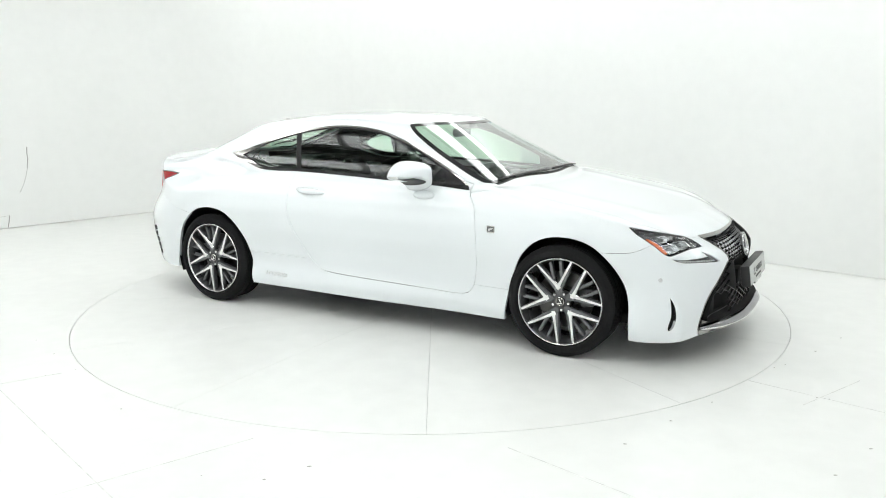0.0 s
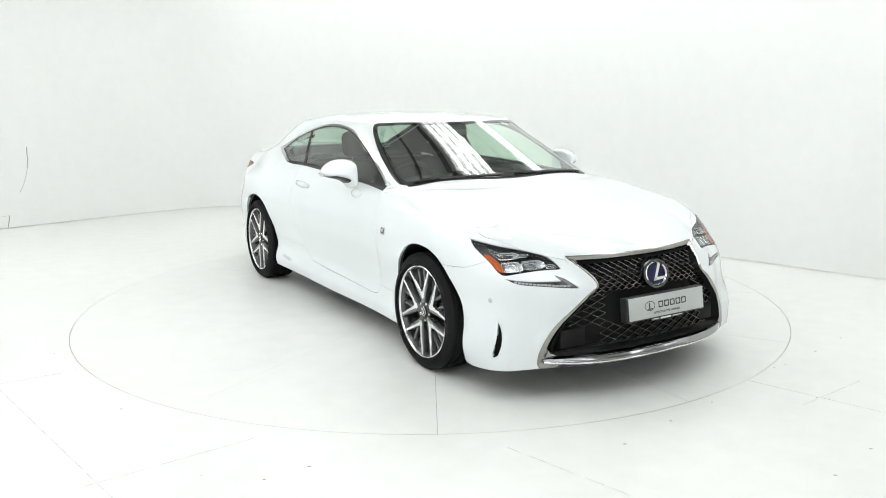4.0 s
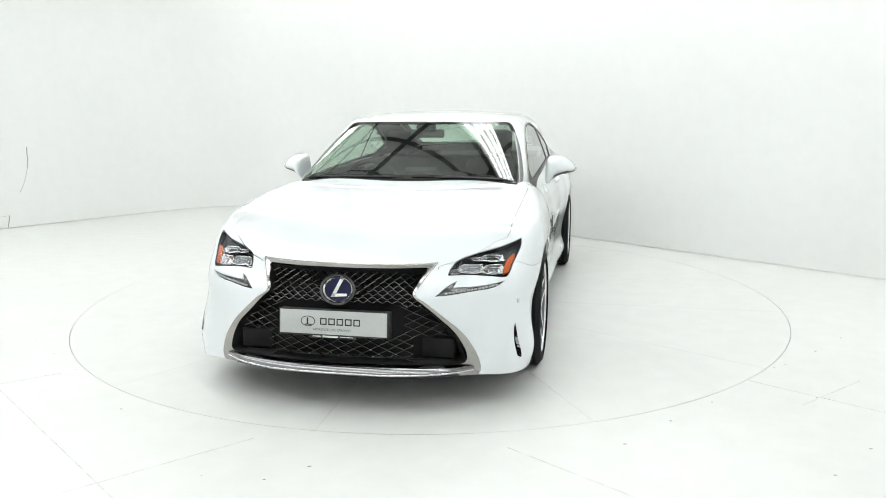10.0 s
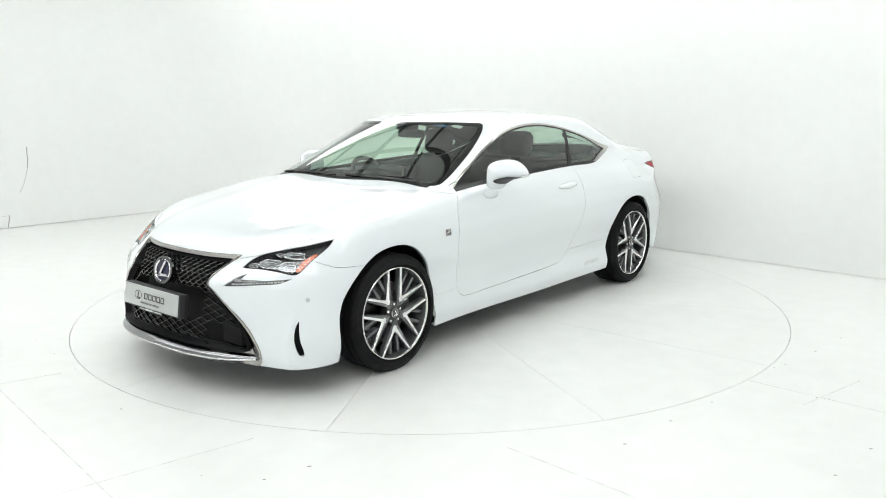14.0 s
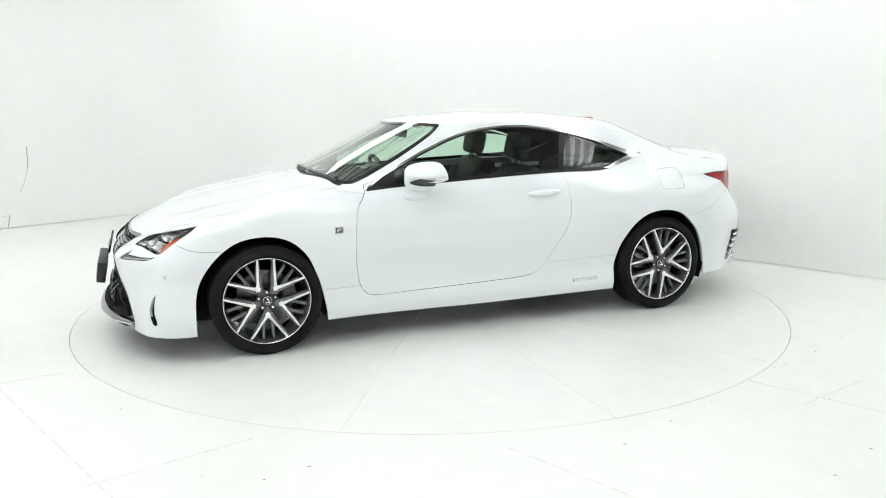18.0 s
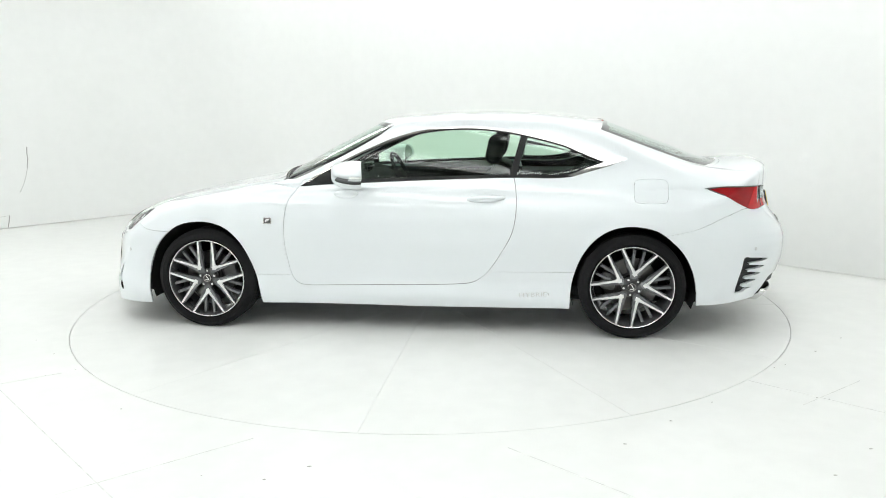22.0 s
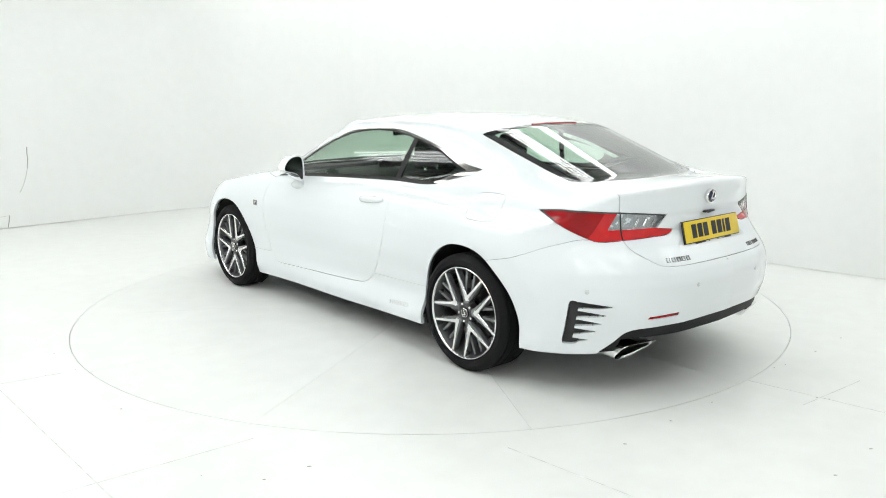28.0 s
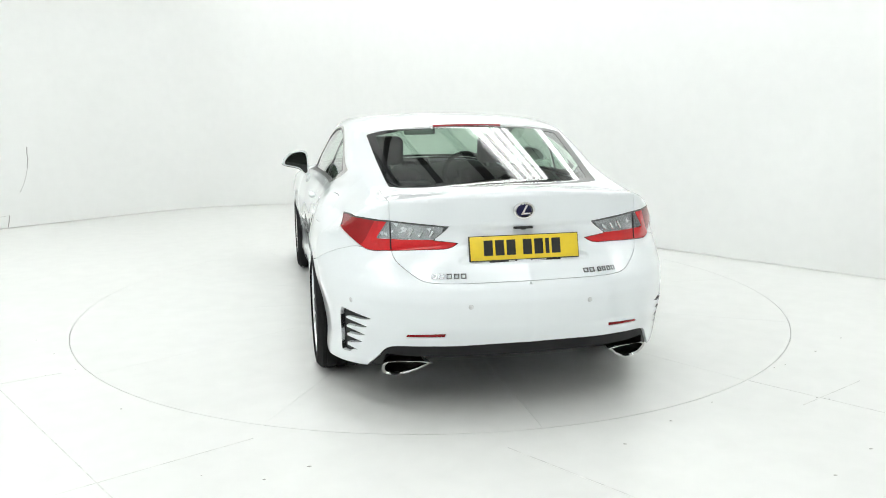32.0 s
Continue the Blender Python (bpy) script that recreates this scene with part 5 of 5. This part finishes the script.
# door mirrors
for s in (1, -1):
    ring = smooth_ring([(.845, 1.080), (.862, 1.094), (.905, 1.098), (.96, 1.086), (1.003, 1.056), (1.027, 1.018), (1.024, .998), (.985, .985), (.935, .974), (.898, .958), (.872, .930), (.852, .912),
                        (.836, .918), (.833, .96), (.836, 1.04)], 3)
    c = np.array([.905, 1.025])
    verts, faces, n = [], [], len(ring)
    rows = [(.344, .84), (.335, .90), (.333, .95), (.340, .985), (.354, 1.0)] + [(.355 + .185 * math.sin(w), math.cos(w) ** .6 if w < 1.56 else .03) for w in np.linspace(.12, 1.57, 10)]

    def sweep(a):
        return .10 * (a - .83) / .19

    def skew(u, x):
        f = min(max((x - .36) / .16, 0), 1)
        return sweep(u) * f + .5 * sweep(u) * (1 - f)

    for x, k in rows:
        for a, z in ring:
            u, v_ = c[0] + (a - c[0]) * k, c[1] + (z - c[1]) * k
            back = skew(u, x)
            verts.append((x - back, s * u, v_))
    for j in range(len(rows) - 1):
        for i in range(n):
            l = (i + 1) % n
            q = (j * n + i, j * n + l, (j + 1) * n + l, (j + 1) * n + i)
            faces.append(q if s > 0 else q[::-1])
    faces.append(tuple(range((len(rows) - 1) * n, len(rows) * n)))
    shell_m = piece("door_mirror", verts, faces, PAINT, car, "white door mirror with a clear indicator", crease=50)
    face = [(.342 - skew(c[0] + (a - c[0]) * .84, .34), s * (c[0] + (a - c[0]) * .84), c[1] + (z - c[1]) * .83) for a, z in ring if z > .97]
    piece("mirror_glass", face, [tuple(range(len(face))) if s < 0 else tuple(range(len(face)))[::-1]], MIRROR, shell_m, smooth=False)
    face_b = [(.345 - skew(c[0] + (a - c[0]) * .95, .34), s * (c[0] + (a - c[0]) * .95), c[1] + (z - c[1]) * .95) for a, z in ring]
    piece("glass_bezel", face_b, [tuple(range(n))], BLACK, shell_m, smooth=False)
    # dark lower edge and the indicator along it, cut from the shell's own sweep
    for name, grow, m_ in (("lower_edge", .004, BLACK), ("indicator", .007, CHROME)):
        low, lf = [], []
        span = [(x, k) for x, k in rows if .33 < x < (.52 if name == "lower_edge" else .45)]
        arc = [(a, z) for a, z in ring if a > (.885 if name == "lower_edge" else .95) and z < (.998 if name == "lower_edge" else 1.012)]
        arc.sort()
        for x, k in span:
            for a, z in arc:
                u, v_ = c[0] + (a - c[0]) * k, c[1] + (z - c[1]) * k
                back = skew(u, x)
                d = np.array([u - c[0], v_ - c[1]])
                d /= np.linalg.norm(d)
                low.append((x - back, s * (u + grow * d[0]), v_ + grow * d[1]))
        w = len(arc)
        for j in range(len(span) - 1):
            for i in range(w - 1):
                q = (j * w + i, j * w + i + 1, (j + 1) * w + i + 1, (j + 1) * w + i)
                lf.append(q if s > 0 else q[::-1])
        piece(name, low, lf, m_, shell_m, "clear and silver indicator strip" if name == "indicator" else "", crease=60)
    # foot: a low oval dome on the door
    fy = along_y(.43, .885)
    rings, verts, faces = ((1, -.004), (1, .001), (.93, .005), (.7, .009), (.35, .011), (.02, .012)), [], []
    for k, h in rings:
        for i in range(28):
            w = 2 * math.pi * i / 28
            verts.append((.078 * k * math.cos(w), .030 * k * math.sin(w), h))
    for j in range(5):
        faces += [(28 * j + i, 28 * j + (i + 1) % 28, 28 * j + 28 + (i + 1) % 28, 28 * j + 28 + i) for i in range(28)]
    piece("foot", verts, faces, PAINT, shell_m, place=facing((.43, s * fy, .885)), crease=50)
    # door handle: a bowed grip over a shallow dish
    door = doors[0 if s > 0 else 1]
    pts, radii = [], []
    for t_ in np.linspace(0, 1, 13):
        x = -.345 - .235 * t_
        z = .858 + .012 * t_
        y = along_y(x, z)
        pts.append((x, s * (y + .002 + .017 * math.sin(math.pi * t_) ** .6), z))
        radii.append(.006 + .012 * math.sin(math.pi * t_) ** .5)
    v, f = tube(pts, radii, 12)
    v = [Vector((p.x, p.y, pts[i // 12][2] + (p.z - pts[i // 12][2]) * 1.25)) for i, p in enumerate(v)]
    piece("door_handle", v, f, PAINT, door, "white door handle", crease=60)

# wipers
for a0, a1, x0, x1, z_up in ((.62, .05, .76, .93, .012), (-.05, -.66, .93, .74, .012)):
    pts = []
    for t_ in np.linspace(0, 1, 9):
        a = a0 + (a1 - a0) * t_
        x = .928 - .14 * a * a
        z = 1.2
        q = settle(np.array([[x, a, 1.0]]), 4)[0]
        pts.append((q[0], q[1], q[2] + .005))
    v, f = tube(pts, .0045, 6)
    w = piece("wiper", v, f, BLACK, car, "black wiper blade and arm", crease=50)
    pts2 = [(p[0] + .014, p[1] + .01, p[2] - .002) for p in pts[:7]]
    v, f = tube(pts2, .004, 6)
    piece("wiper_arm", v, f, BLACK, w, crease=50)


# ---- cabin ----
def seat(y, rear=False):
    base = blocks("seat", [((-.50, -.25, .36), (.02, .25, .50))], LEATHER, car, pose(0, y, 0), .05, "black leather front seat")
    lean = Matrix.Rotation(radians(-22), 4, "Y")
    bm = bmesh.new()
    box(bm, (-.07, -.24, 0), (.07, .24, .62), .05, segments=3)
    box(bm, (-.03, -.27, .05), (.11, -.17, .52), .04, segments=3)
    box(bm, (-.03, .17, .05), (.11, .27, .52), .04, segments=3)
    bmesh.ops.transform(bm, matrix=Matrix.Translation((-.42, 0, .72)) @ lean @ Matrix.Translation((0, 0, -.31)), verts=bm.verts)
    part("backrest", bm, LEATHER, base)
    bm = bmesh.new()
    box(bm, (-.055, -.125, 0), (.055, .125, .19), .045, segments=3)
    bmesh.ops.transform(bm, matrix=Matrix.Translation((-.475, 0, 1.045)) @ Matrix.Rotation(radians(-12), 4, "Y"), verts=bm.verts)
    part("headrest", bm, LEATHER, base)
    for k in (-.05, .05):
        v, f = tube([(-.50, k, .98), (-.475, k, 1.07)], .007, 8)
        piece("headrest_post", v, f, CHROME, base)


seat(.38)
seat(-.38)
for y in (.33, -.33):
    b = blocks("rear_seat", [((-1.12, -.27, .42), (-.72, .27, .55))], LEATHER, car, pose(0, y, 0), .05, "black leather rear seat")
    bm = bmesh.new()
    box(bm, (-.06, -.27, 0), (.06, .27, .50), .05, segments=3)
    box(bm, (-.05, -.11, .44), (.05, .11, .56), .045, segments=3)
    bmesh.ops.transform(bm, matrix=Matrix.Translation((-1.08, 0, .50)) @ Matrix.Rotation(radians(-24), 4, "Y"), verts=bm.verts)
    part("backrest", bm, LEATHER, b)
blocks("parcel_shelf", [((-1.80, -.60, .965), (-1.22, .60, .985))], TRIM, car, None, .01, "dark rear parcel shelf")
blocks("cabin_floor", [((-1.25, -.76, .24), (1.0, .76, .30))], TRIM, car, None, .01, "dark cabin carpet")
blocks("rear_bulkhead", [((-1.30, -.70, .3), (-1.24, .70, .965))], TRIM, car)
# dashboard: a swept shelf with an instrument hood
verts, faces = [], []
SEC = ((.98, .895), (.80, .945), (.60, .955), (.46, .935), (.40, .88), (.38, .78), (.45, .60), (.80, .50))
n = 16
for i in range(n + 1):
    y = -.70 + 1.40 * i / n
    for x, z in SEC:
        bump = .045 * math.exp(-((y + .38) / .17) ** 2) * math.exp(-((x - .52) / .16) ** 2)
        verts.append((x - .12 * (y / .7) ** 2 * (x > .7) * 1.6, y, z + bump))
m = len(SEC)
for i in range(n):
    for j in range(m - 1):
        faces.append((i * m + j, (i + 1) * m + j, (i + 1) * m + j + 1, i * m + j + 1))
dash = piece("dashboard", verts, faces, TRIM, car, "dark moulded dashboard", crease=40)
blocks("centre_screen", [((.44, -.11, .955), (.47, .11, 1.02))], GLOSS_BLACK, dash, None, .006)
blocks("centre_console", [((-.35, -.11, .30), (.45, .11, .60))], TRIM, car, None, .03, "dark centre console")
wheel_pose = Matrix.Translation((.27, -.38, .885)) @ Matrix.Rotation(radians(-64), 4, "Y")
pts = [(.185 * math.cos(2 * math.pi * i / 40), .185 * math.sin(2 * math.pi * i / 40), 0) for i in range(40)]
v, f = tube(pts, .0165, 10, closed=True)
sw = piece("steering_wheel", v, f, LEATHER, car, "black leather steering wheel", place=wheel_pose, crease=60)
bm = bmesh.new()
box(bm, (-.06, -.075, -.04), (.06, .075, .01), .02, segments=3)
box(bm, (-.015, -.18, -.015), (.02, .18, -.002), .005)
box(bm, (-.18, -.02, -.015), (0, .02, -.002), .005)
part("wheel_hub", bm, TRIM, sw)
v, f = tube([(0, 0, -.02), (.0, 0, -.30)], .03, 12)
piece("column", v, f, TRIM, sw)
# inside mirror with its pod, sun visors, stickers
pod = blocks("inside_mirror", [((.235, -.12, 1.205), (.26, .12, 1.262))], GLOSS_BLACK, car, None, .012, "black inside mirror below a sensor pod")
blocks("mirror_face", [((.2335, -.11, 1.212), (.2345, .11, 1.256))], MIRROR, pod)
blocks("sensor_pod", [((.23, -.06, 1.262), (.34, .06, 1.30))], TRIM, pod, None, .012)
for name, a, b, m_ in (("blue_sticker", (.325, .26), (.295, .37), STICKER), ("white_sticker", (.30, .40), (.255, .48), WHITE_STICKER)):
    verts = []
    for x, y in ((a[0], a[1]), (b[0], a[1]), (b[0], b[1]), (a[0], b[1])):
        q = settle(np.array([[x, y, 1.31]]), 4)[0]
        nrm = grad(*[np.array([c]) for c in q])[0]
        verts.append(tuple(q - .006 * nrm / np.linalg.norm(nrm)))
    piece(name, verts, [(0, 1, 2, 3)], m_, glass_part, smooth=False)
# door inner tops
for s in (1, -1):
    verts, faces = [], []
    for i in range(15):
        x = .70 - 1.35 * i / 14
        y = along_y(x, .90) - .03
        for dy, z in ((-.015, .885), (-.05, .925), (-.075, .90), (-.075, .55)):
            verts.append((x, s * (y + dy), z))
    for i in range(14):
        for j in range(3):
            q = (i * 4 + j, i * 4 + 4 + j, i * 4 + 5 + j, i * 4 + 1 + j)
            faces.append(q if s > 0 else q[::-1])
    piece("door_card", verts, faces, TRIM, doors[0 if s > 0 else 1], "dark door lining", crease=40)


# ---- what moves ----
def motions():
    turn = [(t, pose(0, 0, 0, 0, 0, a)) for t, a in enumerate(HEADING)]
    walk(turntable, turn)
    walk(car, [(t, m @ Matrix.Translation((*CAR_SHIFT, 0))) for t, m in turn])


motions()
